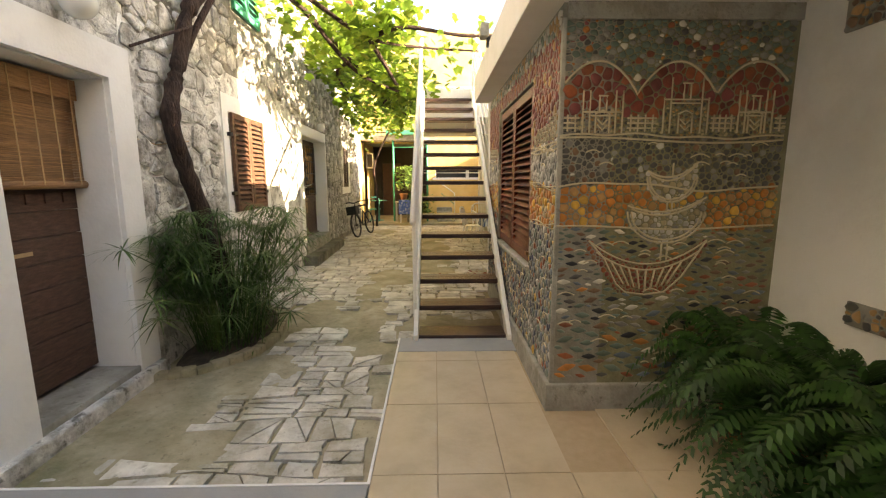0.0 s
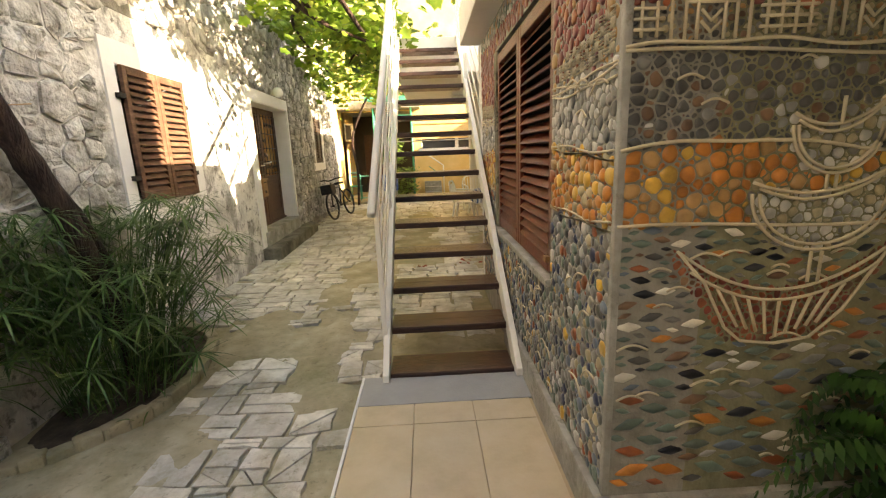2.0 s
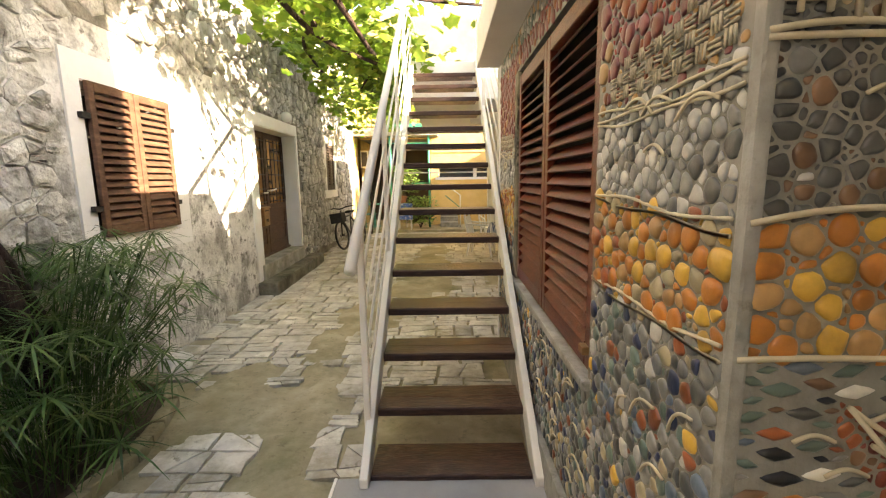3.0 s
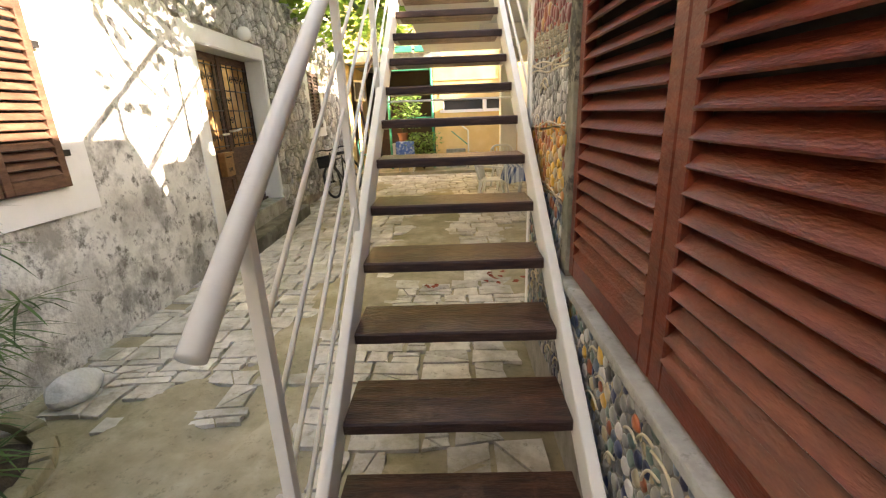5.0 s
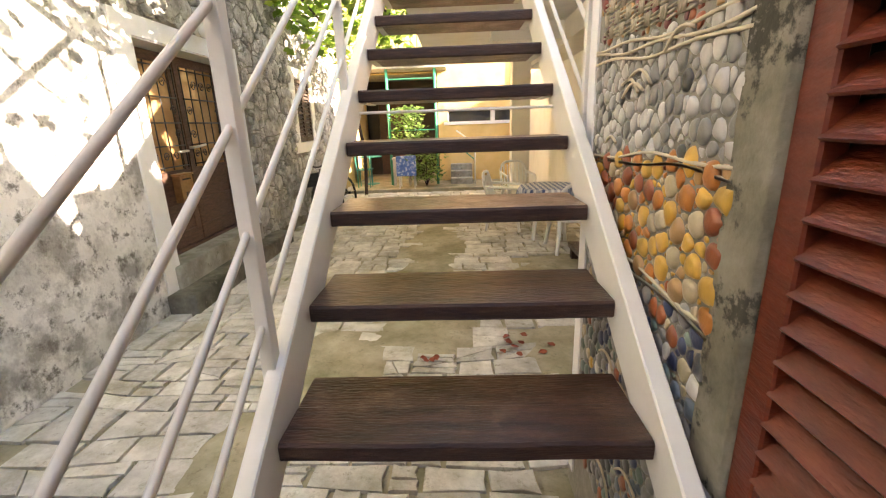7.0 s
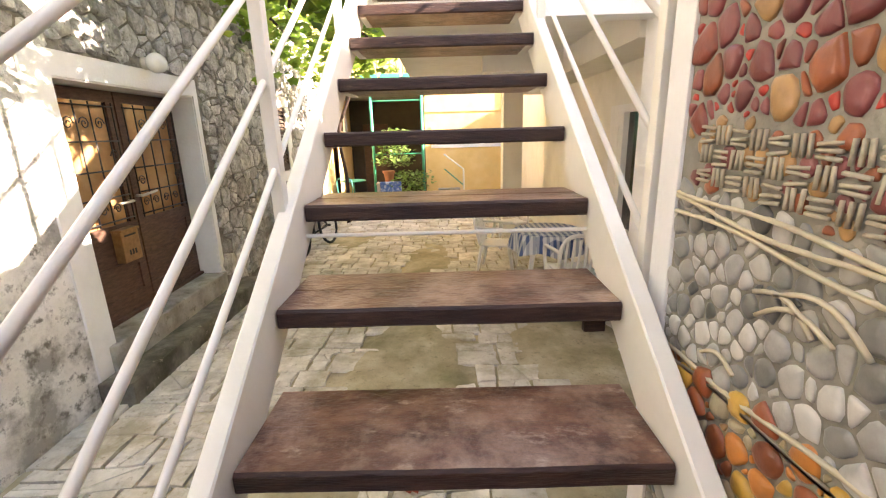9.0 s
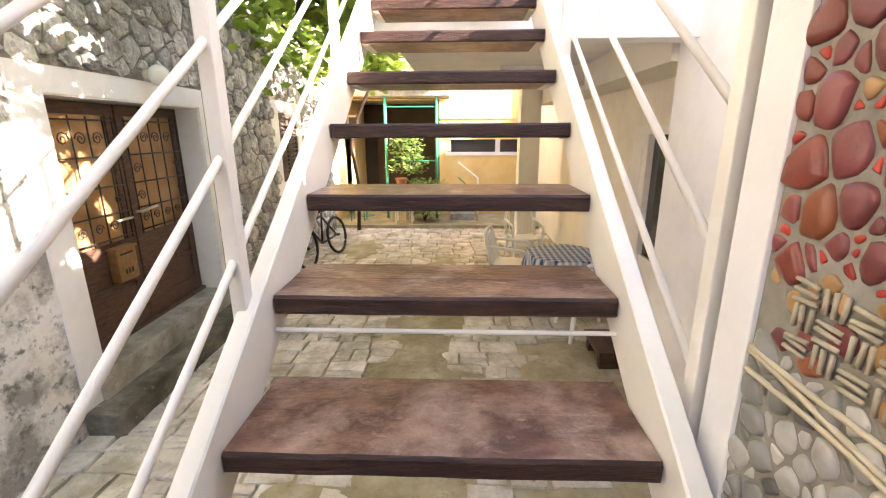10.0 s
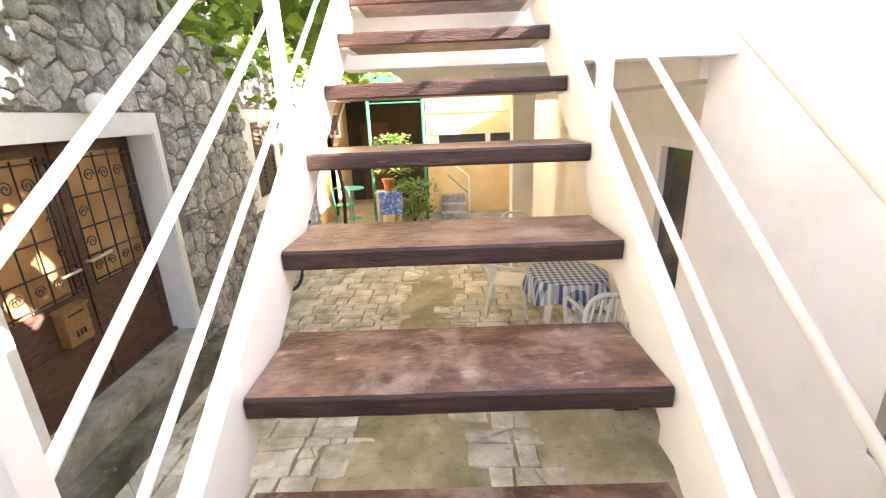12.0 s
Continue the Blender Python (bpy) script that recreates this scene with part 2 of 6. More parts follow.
M_blue = mat("blue_towel", [(0.06, 0.12, 0.36), (0.10, 0.18, 0.45), (0.65, 0.68, 0.75)], 14, 0.95, 0.3)
M_teal = mat("teal_chair_paint", [(0.03, 0.22, 0.17), (0.05, 0.28, 0.22)], 8, 0.5, 0.05)
M_rust = mat("dead_leaf", [(0.20, 0.04, 0.02), (0.28, 0.07, 0.03)], 12, 0.9, 0.2)
M_limestone = mat("white_rock", [(0.55, 0.54, 0.5), (0.68, 0.67, 0.63)], 8, 0.9, 0.6)
M_deadbark = mat("hill_green", [(0.05, 0.10, 0.03), (0.10, 0.17, 0.05)], 0.5, 0.9, 0.3)


def pebble(name, c, rough=0.32):
    d = tuple(x * 0.72 for x in c)
    return mat(name, [d, c, tuple(min(1, x * 1.15) for x in c)], 14, rough, 0.15, 60, island=0.22, spec=0.5)


PB = {k: pebble("pebble_" + k, c) for k, c in dict(
    orange=(0.46, 0.17, 0.035), yellow=(0.58, 0.34, 0.06), ochre=(0.40, 0.23, 0.09), red=(0.20, 0.052, 0.048), scarlet=(0.42, 0.035, 0.02), rust=(0.28, 0.08, 0.03),
    maroon=(0.19, 0.042, 0.026), grey=(0.22, 0.215, 0.19), pale=(0.46, 0.44, 0.39), dark=(0.085, 0.085, 0.075), teal=(0.12, 0.17, 0.135), black=(0.018, 0.020, 0.025),
    white=(0.62, 0.58, 0.48), blue=(0.115, 0.15, 0.185), navy=(0.03, 0.04, 0.085), brown=(0.18, 0.10, 0.055), cream=(0.40, 0.33, 0.20)).items()}

# ---- builders ----


def thing(name, label, category, at=(0, 0, 0), group="", kind=""):
    ob = new(name)
    ob.location = at
    ob.empty_display_size = 0.1
    return tagged(ob, label, category, group, kind)


def mesh_of(bm, name, material, smooth=False):
    me = bpy.data.meshes.new(name)
    bm.to_mesh(me)
    bm.free()
    for m in (material if isinstance(material, (list, tuple)) else [material]):
        me.materials.append(m)
    if smooth:
        me.polygons.foreach_set("use_smooth", [True] * len(me.polygons))
    return me


def part(name, bm, material, parent, label="", smooth=False):
    """Links bm, in world places, as one mesh under parent."""
    if parent is not None:
        bmesh.ops.translate(bm, verts=bm.verts, vec=-base_of(parent))
    ob = new(name, mesh_of(bm, name, material, smooth))
    ob.parent = parent
    return tagged(ob, label)


def base_of(ob):
    v = Vector((0, 0, 0))
    while ob is not None:
        v += ob.location
        ob = ob.parent
    return v


def solid(name, bm, material, label, category, group="", kind="", smooth=False):
    ob = new(name, mesh_of(bm, name, material, smooth))
    return tagged(ob, label, category, group, kind)


def setting(name, bm, material, label, category, smooth=False):
    return solid(name, bm, material, label, category, kind="structure", smooth=smooth)


def box(x0, x1, y0, y1, z0, z1, bevel=0.0, bm=None):
    b = bm or bmesh.new()
    c = [b.verts.new((x, y, z)) for x in (x0, x1) for y in (y0, y1) for z in (z0, z1)]
    fs = [b.faces.new([c[i] for i in q]) for q in ((0, 1, 3, 2), (4, 6, 7, 5), (0, 4, 5, 1), (2, 3, 7, 6), (0, 2, 6, 4), (1, 5, 7, 3))]
    if bevel:
        es = {e for f in fs for e in f.edges}
        bmesh.ops.bevel(b, geom=list(es), offset=bevel, segments=2, affect="EDGES", profile=0.6)
    return b


def tube(points, radius, sides=8, bm=None, cap=True, radii=None):
    b = bm or bmesh.new()
    pts = [Vector(p) for p in points]
    rings = []
    for i, p in enumerate(pts):
        d = (pts[min(i + 1, len(pts) - 1)] - pts[max(i - 1, 0)]).normalized()
        up = Vector((0, 0, 1)) if abs(d.z) < 0.9 else Vector((1, 0, 0))
        a = d.cross(up).normalized()
        c = a.cross(d)
        r = radii[i] if radii else radius
        rings.append([b.verts.new(p + r * (math.cos(t) * a + math.sin(t) * c)) for t in (2 * math.pi * k / sides for k in range(sides))])
    for r0, r1 in zip(rings, rings[1:]):
        for k in range(sides):
            b.faces.new((r0[k], r0[(k + 1) % sides], r1[(k + 1) % sides], r1[k]))
    if cap:
        b.faces.new(rings[0][::-1])
        b.faces.new(rings[-1])
    return b


def lathe(profile, at, seg=20, bm=None):
    b = bm or bmesh.new()
    rings = [[b.verts.new((at[0] + r * math.cos(a), at[1] + r * math.sin(a), at[2] + z)) for a in (2 * math.pi * k / seg for k in range(seg))] for r, z in profile]
    for r0, r1 in zip(rings, rings[1:]):
        for k in range(seg):
            b.faces.new((r0[k], r0[(k + 1) % seg], r1[(k + 1) % seg], r1[k]))
    b.faces.new(rings[0][::-1])
    b.faces.new(rings[-1])
    return b


def spline(pts, n=8):
    """A smooth line through pts."""
    p = [Vector(q) for q in pts]
    p = [p[0] * 2 - p[1]] + p + [p[-1] * 2 - p[-2]]
    out = []
    for i in range(1, len(p) - 2):
        for k in range(n):
            t = k / n
            out.append(0.5 * (2 * p[i] + (p[i + 1] - p[i - 1]) * t + (2 * p[i - 1] - 5 * p[i] + 4 * p[i + 1] - p[i + 2]) * t * t + (3 * p[i] - p[i - 1] - 3 * p[i + 1] + p[i + 2]) * t ** 3))
    out.append(p[-2])
    return out


def soup(name, chunks, mats, parent=None, kind="", label="", category=""):
    """One mesh out of many (verts, faces, slot) chunks."""
    vs, fs, ix, off = [], [], [], 0
    for v, f, s in chunks:
        vs.extend(v)
        fs.extend([tuple(i + off for i in q) for q in f])
        ix.extend([s] * len(f))
        off += len(v)
    me = bpy.data.meshes.new(name)
    me.from_pydata(vs, [], fs)
    for m in mats:
        me.materials.append(m)
    me.polygons.foreach_set("material_index", ix)
    me.polygons.foreach_set("use_smooth", [len(q) < 9 for q in fs])
    me.validate()
    ob = new(name, me)
    ob.parent = parent
    return tagged(ob, label, category, "", kind)


def slab_stone(poly, frame_fn, depth, inset=0.012, tilt=0.004, rng=random):
    """A stone out of a flat polygon: chamfered edge, slightly uneven face."""
    k = len(poly)
    cx, cy = sum(p[0] for p in poly) / k, sum(p[1] for p in poly) / k
    v = [frame_fn(x, y, 0.0) for x, y in poly]
    v += [frame_fn(x, y, depth - 0.4 * inset) for x, y in poly]
    top = []
    for x, y in poly:
        r = math.hypot(x - cx, y - cy) or 1
        s = 1 - inset / r * 1.4
        top.append((cx + (x - cx) * s, cy + (y - cy) * s))
    v += [frame_fn(x, y, depth + rng.uniform(-tilt, tilt)) for x, y in top]
    v.append(frame_fn(cx, cy, depth + rng.uniform(0, tilt * 1.5)))
    f = []
    for i in range(k):
        j = (i + 1) % k
        f += [(i, j, k + j, k + i), (k + i, k + j, 2 * k + j, 2 * k + i), (2 * k + i, 2 * k + j, 3 * k)]
    return v, f


def courses(a0, a1, b0, b1, hb, wa, gap, rng, rough=0.25):
    """Irregular courses of stones on the rectangle (a, b): polygons of 4 to 7 corners."""
    out = []
    rows = [b0]
    while rows[-1] < b1:
        rows.append(rows[-1] + rng.uniform(*hb))
    ph = [rng.uniform(0, 6) for _ in rows]
    wob = lambda i, a: rows[i] + 0.22 * hb[0] * math.sin(a * 2.3 + ph[i]) + 0.12 * hb[0] * math.sin(a * 5.7 + 2 * ph[i])
    for i in range(len(rows) - 1):
        a = a0 - rng.uniform(0, wa[0])
        while a < a1:
            w = rng.uniform(*wa)
            j = lambda s=rough: rng.uniform(-1, 1) * hb[0] * s
            splits = [(0, 1)]
            if rng.random() < 0.28:
                m = rng.uniform(0.38, 0.62)
                splits = [(0, m), (m, 1)]
            for s0, s1 in splits:
                q = lambda aa, s: wob(i, aa) * (1 - s) + wob(i + 1, aa) * s
                g = gap / 2
                x0, x1 = a + g, a + w - g
                P = [(x0 + abs(j(0.1)), q(x0, s0) + g), ((x0 + x1) / 2 + j(), q((x0 + x1) / 2, s0) + g + abs(j(0.08))), (x1 - abs(j(0.1)), q(x1, s0) + g),
                     (x1 - abs(j(0.2)), q(x1, (s0 + s1) / 2)), (x1 - abs(j(0.15)), q(x1, s1) - g), ((x0 + x1) / 2 + j(), q((x0 + x1) / 2, s1) - g - abs(j(0.08))), (x0 + abs(j(0.15)), q(x0, s1) - g)]
                out.append(P)
            a += w
    return out


def louvre_leaf(name, parent, frame_fn, w, h, material, slats, stile=0.055, depth=0.035, slat_t=0.008, slat_d=0.04):
    """A louvred shutter leaf; frame_fn(a, b, d) maps across, up, outward to the world."""
    leaf = new(name)
    leaf.parent = parent

    def bx(nm, a0, a1, b0, b1, d0, d1):
        b = bmesh.new()
        c = []
        for a in (a0, a1):
            for bb in (b0, b1):
                for d in (d0, d1):
                    c.append(b.verts.new(frame_fn(a, bb, d)))
        for q in ((0, 1, 3, 2), (4, 6, 7, 5), (0, 4, 5, 1), (2, 3, 7, 6), (0, 2, 6, 4), (1, 5, 7, 3)):
            b.faces.new([c[i] for i in q])
        bmesh.ops.recalc_face_normals(b, faces=b.faces)
        bmesh.ops.bevel(b, geom=b.edges[:], offset=0.004, segments=1, affect="EDGES")
        part(nm, b, material, leaf)
    bx("stile", 0, stile, 0, h, 0, depth)
    bx("stile", w - stile, w, 0, h, 0, depth)
    bx("rail", stile, w - stile, 0, stile * 1.4, 0, depth)
    bx("rail", stile, w - stile, h - stile * 1.2, h, 0, depth)
    p = (h - 2.6 * stile) / slats
    for i in range(slats):
        z = stile * 1.4 + (i + 0.5) * p
        b = bmesh.new()
        rise = p * 0.74
        prof = [(slat_d, -0.5 * rise), (slat_d + slat_t * 0.45, -0.5 * rise + slat_t * 0.5), (slat_d - slat_t * 0.2, -0.5 * rise + slat_t * 1.05), (slat_d * 0.5, 0.06 * rise + slat_t), (0.0, 0.5 * rise + slat_t), (0.0, 0.5 * rise)]
        rings = [[b.verts.new(frame_fn(a, z + q - slat_t / 2, d - 0.006)) for d, q in prof] for a in (stile - 0.004, w - stile + 0.004)]
        k = len(prof)
        for j in range(k):
            b.faces.new((rings[0][j], rings[0][(j + 1) % k], rings[1][(j + 1) % k], rings[1][j]))
        b.faces.new(rings[0][::-1])
        b.faces.new(rings[1])
        bmesh.ops.recalc_face_normals(b, faces=b.faces)
        part("slat", b, material, leaf)
    return leaf

# ---- the place: large structure ----
ZG = -0.08                       # courtyard paving; the tiled platform is at 0
RISE, RUN, W = 0.2, 0.2818, 0.812
LX = lambda y: -2.11 - 0.02 * y   # street face of the stone house


def LP(y, z, out=0.0):
    return Vector((LX(y) + out, y, z))


def lbox(y0, y1, z0, z1, o0, o1, bevel=0.0, bm=None):
    """A box on the stone house's face: along it, up, and out of it."""
    b = box(o0, o1, y0, y1, z0, z1, bevel, None)
    for v in b.verts:
        v.co.x += LX(v.co.y)
    if bm is None:
        return b
    me = bpy.data.meshes.new("t")
    b.to_mesh(me)
    b.free()
    bm.from_mesh(me)
    return bm


g = bmesh.new()
bmesh.ops.create_grid(g, x_segments=2, y_segments=2, size=400)
bmesh.ops.translate(g, verts=g.verts, vec=(0, 0, ZG - 0.032))
setting("ground", g, M_joint, "dark earth under the courtyard paving", "ground")

# screed patches between the stones
PATCHES = [(-1.75, -1.1, 0.42, 0.85), (-1.25, -0.55, 0.26, 0.4), (-0.9, 0.75, 0.3, 0.25), (-1.25, 1.0, 0.25, 0.6), (-0.75, 2.0, 0.18, 0.5), (-0.45, -0.05, 0.22, 0.2), (-0.45, 2.9, 0.38, 0.6), (0.05, 4.2, 0.42, 1.1), (0.1, 6.0, 0.35, 1.1), (0.15, 7.6, 0.3, 0.8), (1.6, 4.5, 0.55, 0.9), (0.4, 0.6, 0.6, 0.35), (-1.3, 9.0, 0.4, 0.6), (-1.25, -1.5, 0.2, 0.22), (1.35, 3.1, 0.5, 0.5), (-0.55, 0.75, 0.16, 0.7)]


def patch_at(x, y):
    w = 0.16 * noise.noise((x * 2.6, y * 2.6, 0.3)) + 0.08 * noise.noise((x * 7, y * 7, 3.3))
    return min(((x - a) / rx) ** 2 + ((y - b) / ry) ** 2 for a, b, rx, ry in PATCHES) - 1 + w * 3


sc = bmesh.new()
bmesh.ops.create_grid(sc, x_segments=120, y_segments=260, size=0.5)
for v in sc.verts:
    x, y = -2.3 + (v.co.x + 0.5) * 4.6, -2.0 + (v.co.y + 0.5) * 13.2
    d = patch_at(x, y)
    z = ZG + 0.006 - max(0.0, min(0.026, d * 0.10)) + 0.006 * noise.noise((x * 3, y * 3, 1)) + 0.003 * noise.noise((x * 11, y * 11, 2))
    v.co = (x, y, z)
setting("ground_screed", sc, M_conc, "patchy sandy cement screed between the paving stones", "ground", smooth=True)


def wall_cells(fn, ys, zs, holes, o0, o1, material):
    """Wall blocks on a grid of ys and zs, leaving the holes (y0, y1, z0, z1) open."""
    bm = bmesh.new()
    for y0, y1 in zip(ys, ys[1:]):
        for z0, z1 in zip(zs, zs[1:]):
            ym, zm = (y0 + y1) / 2, (z0 + z1) / 2
            if not any(h[0] < ym < h[1] and h[2] < zm < h[3] for h in holes):
                fn(y0, y1, z0, z1, o0, o1, 0.0, bm)
    return bm


D1 = (-1.55, -0.68, 0.06, 2.14)
W1 = (1.18, 2.14, 1.08, 2.2)
D2 = (4.1, 5.85, 0.3, 2.25)
W2 = (7.95, 8.75, 1.25, 2.3)
WG = (1.5, 2.3, 3.36, 4.6)
HOLES = [D1, W1, D2, W2, WG]
YS = sorted({-7.0, 10.8} | {v for h in HOLES for v in h[:2]})
ZS = sorted({-0.3, 6.2} | {v for h in HOLES for v in h[2:]})
wall_left = setting("wall_left", wall_cells(lbox, YS, ZS, HOLES, -0.45, 0.0, None), M_plaster, "old rubble stone house wall with flaking white limewash", "wall")
bm = wall_cells(lbox, [5.935, W2[0] - 0.26, W2[1] + 0.2, 10.8], [-0.3, 1.08, 2.46, 6.2], [(W2[0] - 0.26, W2[1] + 0.2, 1.08, 2.46)], 0.0, 0.006, None)
for y0, y1, z0, z1 in ((-0.4, 1.48, 2.62, 6.2), (1.48, 2.32, 2.62, 3.34), (2.32, 3.6, 2.62, 6.2), (3.6, 5.934, 2.425, 6.2), (1.48, 2.32, 4.62, 6.2)):
    lbox(y0, y1, z0, z1, 0.0, 0.006, 0, bm)
setting("wall_left_mortar", bm, M_mortar, "grey-brown mortar between the bare rubble stones", "wall")
b = box(-7.5, -2.75, -7, 10.8, -0.3, 6.2)
setting("wall_left_core", b, M_dark, "solid core of the stone house, unlit interior put into its dark colour", "wall")
b = lbox(-7.2, 10.9, 6.2, 6.35, -4.5, 0.25)
setting("roof_left", b, M_terra, "eave of the stone house's tiled roof", "roof")

# tiled platform
b = box(-0.166, 3.0, -7.0, 0.0, -0.3, -0.012)
setting("floor_platform", b, M_grout, "bed of the beige tiled entrance platform", "floor")
FLOOR = bpy.data.objects["floor_platform"]
b = box(-2.25, -0.172, -7.0, -1.92, -0.3, 0.0, 0.004)
setting("floor_border", b, M_greypaint, "grey painted concrete border of the courtyard", "floor")
b = box(-0.166, 0.868, -0.30, 0.02, -0.012, 0.0, 0.003)
setting("floor_strip", b, M_greypaint, "grey painted concrete strip at the foot of the stairs", "floor")
b = box(-0.180, -0.166, -1.92, 0.02, -0.09, 0.003)
b = box(-2.1, -0.166, -1.934, -1.92, -0.09, 0.003, bm=b)
setting("trim_platform", b, M_white, "thin white edge trim along the tiled platform", "trim")

# mosaic house (porch house): core block with a window hole towards the stairs
HX, HY0, HY1 = 0.885, -1.235, 2.0
SH = (-0.51, 1.10, 0.78, 2.16)


def hbox(y0, y1, z0, z1, o0, o1, bevel=0.0, bm=None):
    return box(HX - o1, HX - o0, y0, y1, z0, z1, bevel, bm)


bm = wall_cells(hbox, [HY0, SH[0], SH[1], HY1], [-0.3, SH[2], SH[3], 2.42], [SH], -0.3, 0.0, None)
setting("wall_house_side", bm, M_bed, "cement wall set with coloured pebbles beside the stairs", "wall")
WSIDE = bpy.data.objects["wall_house_side"]
b = box(HX + 0.3, 2.3, HY0, HY0 + 0.3, -0.3, 2.42)
setting("wall_house_front", b, M_bed_sea, "cement wall with a pebble mosaic of ships and castles", "wall")
WFRONT = bpy.data.objects["wall_house_front"]
b = box(HX + 0.3, 2.6, HY1 - 0.25, HY1, -0.3, 2.42)
setting("wall_house_back", b, M_cream, "cream back wall of the porch house", "wall")
b = box(HX - 0.035, 2.22, HY0 - 0.035, HY0, -0.2, 0.165, 0.01)
setting("plinth_front", b, M_grey, "rough grey cement plinth under the mosaic", "plinth")
b = box(HX - 0.035, HX, HY0, 0.62, -0.2, 0.165, 0.01)
setting("plinth_side", b, M_grey, "rough grey cement plinth along the steps", "plinth")
b = box(HX - 0.008, HX + 0.02, HY0 - 0.008, HY0 + 0.02, 0.166, 2.34, 0.006)
setting("corner_bead", b, M_grey, "grey cement corner between two mosaic walls", "trim")
# roof slab over the house and porch beam
b = box(HX - 0.2, 2.6, HY0 - 0.12, HY1 + 0.02, 2.42, 2.75, 0.008)
setting("roof_slab", b, M_cream, "thick cream concrete roof slab of the porch house", "roof")
b = box(HX + 0.02, 2.3, HY0 - 0.02, HY0 + 0.1, 2.33, 2.42)
setting("beam_front", b, M_grey, "grey concrete lintel above the mosaic panel", "beam")
# porch around the start
b = box(2.24, 2.5, -7.0, HY0 - 0.001, -0.3, 2.9)
setting("wall_porch", b, M_cream, "cream plastered porch wall", "wall")
b = box(-2.2, 2.6, -7.2, -7.0, -0.3, 4.0)
setting("wall_porch_back", b, M_cream, "cream plastered wall closing the porch", "wall")
# out-of-view slab, added to hold sky light off the entrance
b = box(0.5, 2.6, -6.7, HY0 - 0.13, 2.66, 2.86)
setting("ceiling_porch", b, M_cream, "unseen cream slab added over the porch to dim it", "ceiling")

# added blocks, sized to cast shade on the stone house's face
b = box(0.95, 2.6, -6.7, 0.2, 2.87, 6.0)
b = box(2.3, 7.0, 3.4, 5.8, 2.73, 6.0, bm=b)
setting("wall_porch_upper", b, M_cream, "cream upper blocks added to keep the sun off parts of the stone wall", "wall")
# wall beside the stairs, terrace at the stair head
b = box(1.9, 2.3, HY1 + 0.001, 4.5, -0.3, 3.1)
setting("wall_white_near", b, M_white, "white plastered house wall beside the stairs", "wall")
b = box(2.3, 2.6, 4.5, 5.2, -0.3, 2.6)
b = box(2.3, 2.6, 6.15, 12.2, -0.3, 2.6, bm=b)
b = box(2.3, 2.6, 5.2, 6.15, 2.05, 2.6, bm=b)
setting("wall_white_far", b, M_cream, "pale plastered wall under the terrace", "wall")
b = box(2.6, 7.0, -7.0, 12.2, -0.3, 2.4)
setting("wall_house_core", b, M_dark, "solid house core behind the terrace, unlit interior put into its dark colour", "wall")
b = box(-0.12, 2.3, 15 * RUN + 0.2, 9.6, 2.72, 3.0)
b = box(-0.12, 1.9, 15 * RUN + 0.02, 15 * RUN + 0.2, 2.55, 3.04, 0.006, bm=b)
setting("floor_terrace", b, M_white, "white concrete terrace slab at the head of the stairs", "floor")
b = box(1.85, 2.3, 4.5, 9.6, 2.45, 2.718)
b = box(0.9, 2.3, 6.6, 6.85, 2.5, 2.719, bm=b)
setting("beam_terrace", b, M_cream, "pale concrete beam under the terrace", "beam")
b = box(1.5, 1.85, 9.2, 9.55, ZG - 0.05, 2.72, 0.01)
setting("pillar_terrace", b, M_cream, "pale plastered square pillar under the terrace", "pillar")

# yellow house closing the courtyard
YY = 12.2
ho = [(0.2, 1.35, 1.52, 1.82), (1.40, 2.0, 1.52, 1.82), (-2.3, -0.05, -0.3, 2.75)]


def ybox(x0, x1, z0, z1, o0, o1, bevel=0.0, bm=None):
    return box(x0, x1, YY - o1, YY - o0, z0, z1, bevel, bm)


bm = wall_cells(ybox, [-6.0, -2.3, -0.05, 0.2, 1.35, 1.40, 2.0, 6.0], [-0.3, 1.52, 1.82, 2.75, 6.5], ho, -0.25, 0.0, None)
setting("wall_yellow", bm, M_yellow, "ochre yellow plastered house front in the sun", "wall")
b = box(-2.55, -2.3, YY, YY + 2.2, -0.3, 2.75)
b = box(-2.8, -2.36, 10.802, YY - 0.001, -0.3, 4.0, bm=b)
setting("wall_loggia", b, M_yellow, "ochre side walls of the shaded loggia", "wall")
# loggia rear: its deep shade is painted in with the dark colour
b = box(-2.3, -1.95, YY + 2.0, YY + 2.2, -0.3, 2.75)
b = box(-1.2, -0.05, YY + 2.0, YY + 2.2, -0.3, 2.75, bm=b)
b = box(-1.95, -1.2, YY + 2.0, YY + 2.2, 2.1, 2.75, bm=b)
setting("wall_loggia_rear", b, M_dark, "rear wall of the loggia, shade put into its dark brown colour", "wall")
b = box(-0.05, 0.15, YY + 0.26, YY + 2.2, -0.3, 2.75)
b = box(-2.3, 2.6, YY + 2.4, YY + 2.6, -0.3, 6.0, bm=b)
setting("wall_loggia_back", b, M_dark, "inside wall of the loggia, shade put into its dark colour", "wall")
b = box(-2.6, 0.2, YY - 0.75, YY - 0.0, 2.78, 2.95)
b = box(-2.6, 0.2, YY, YY + 2.3, 2.76, 2.95, bm=b)
setting("floor_balcony", b, M_grey, "concrete balcony slab of the yellow house", "balcony")
b = box(-2.6, 2.2, 10.75, YY + 2.2, -0.2, 0.0, 0.01)
setting("floor_loggia", b, M_conc, "worn cement terrace in front of the yellow house", "floor")
# hill and houses behind
b = bmesh.new()
bmesh.ops.create_grid(b, x_segments=40, y_segments=20, size=1)
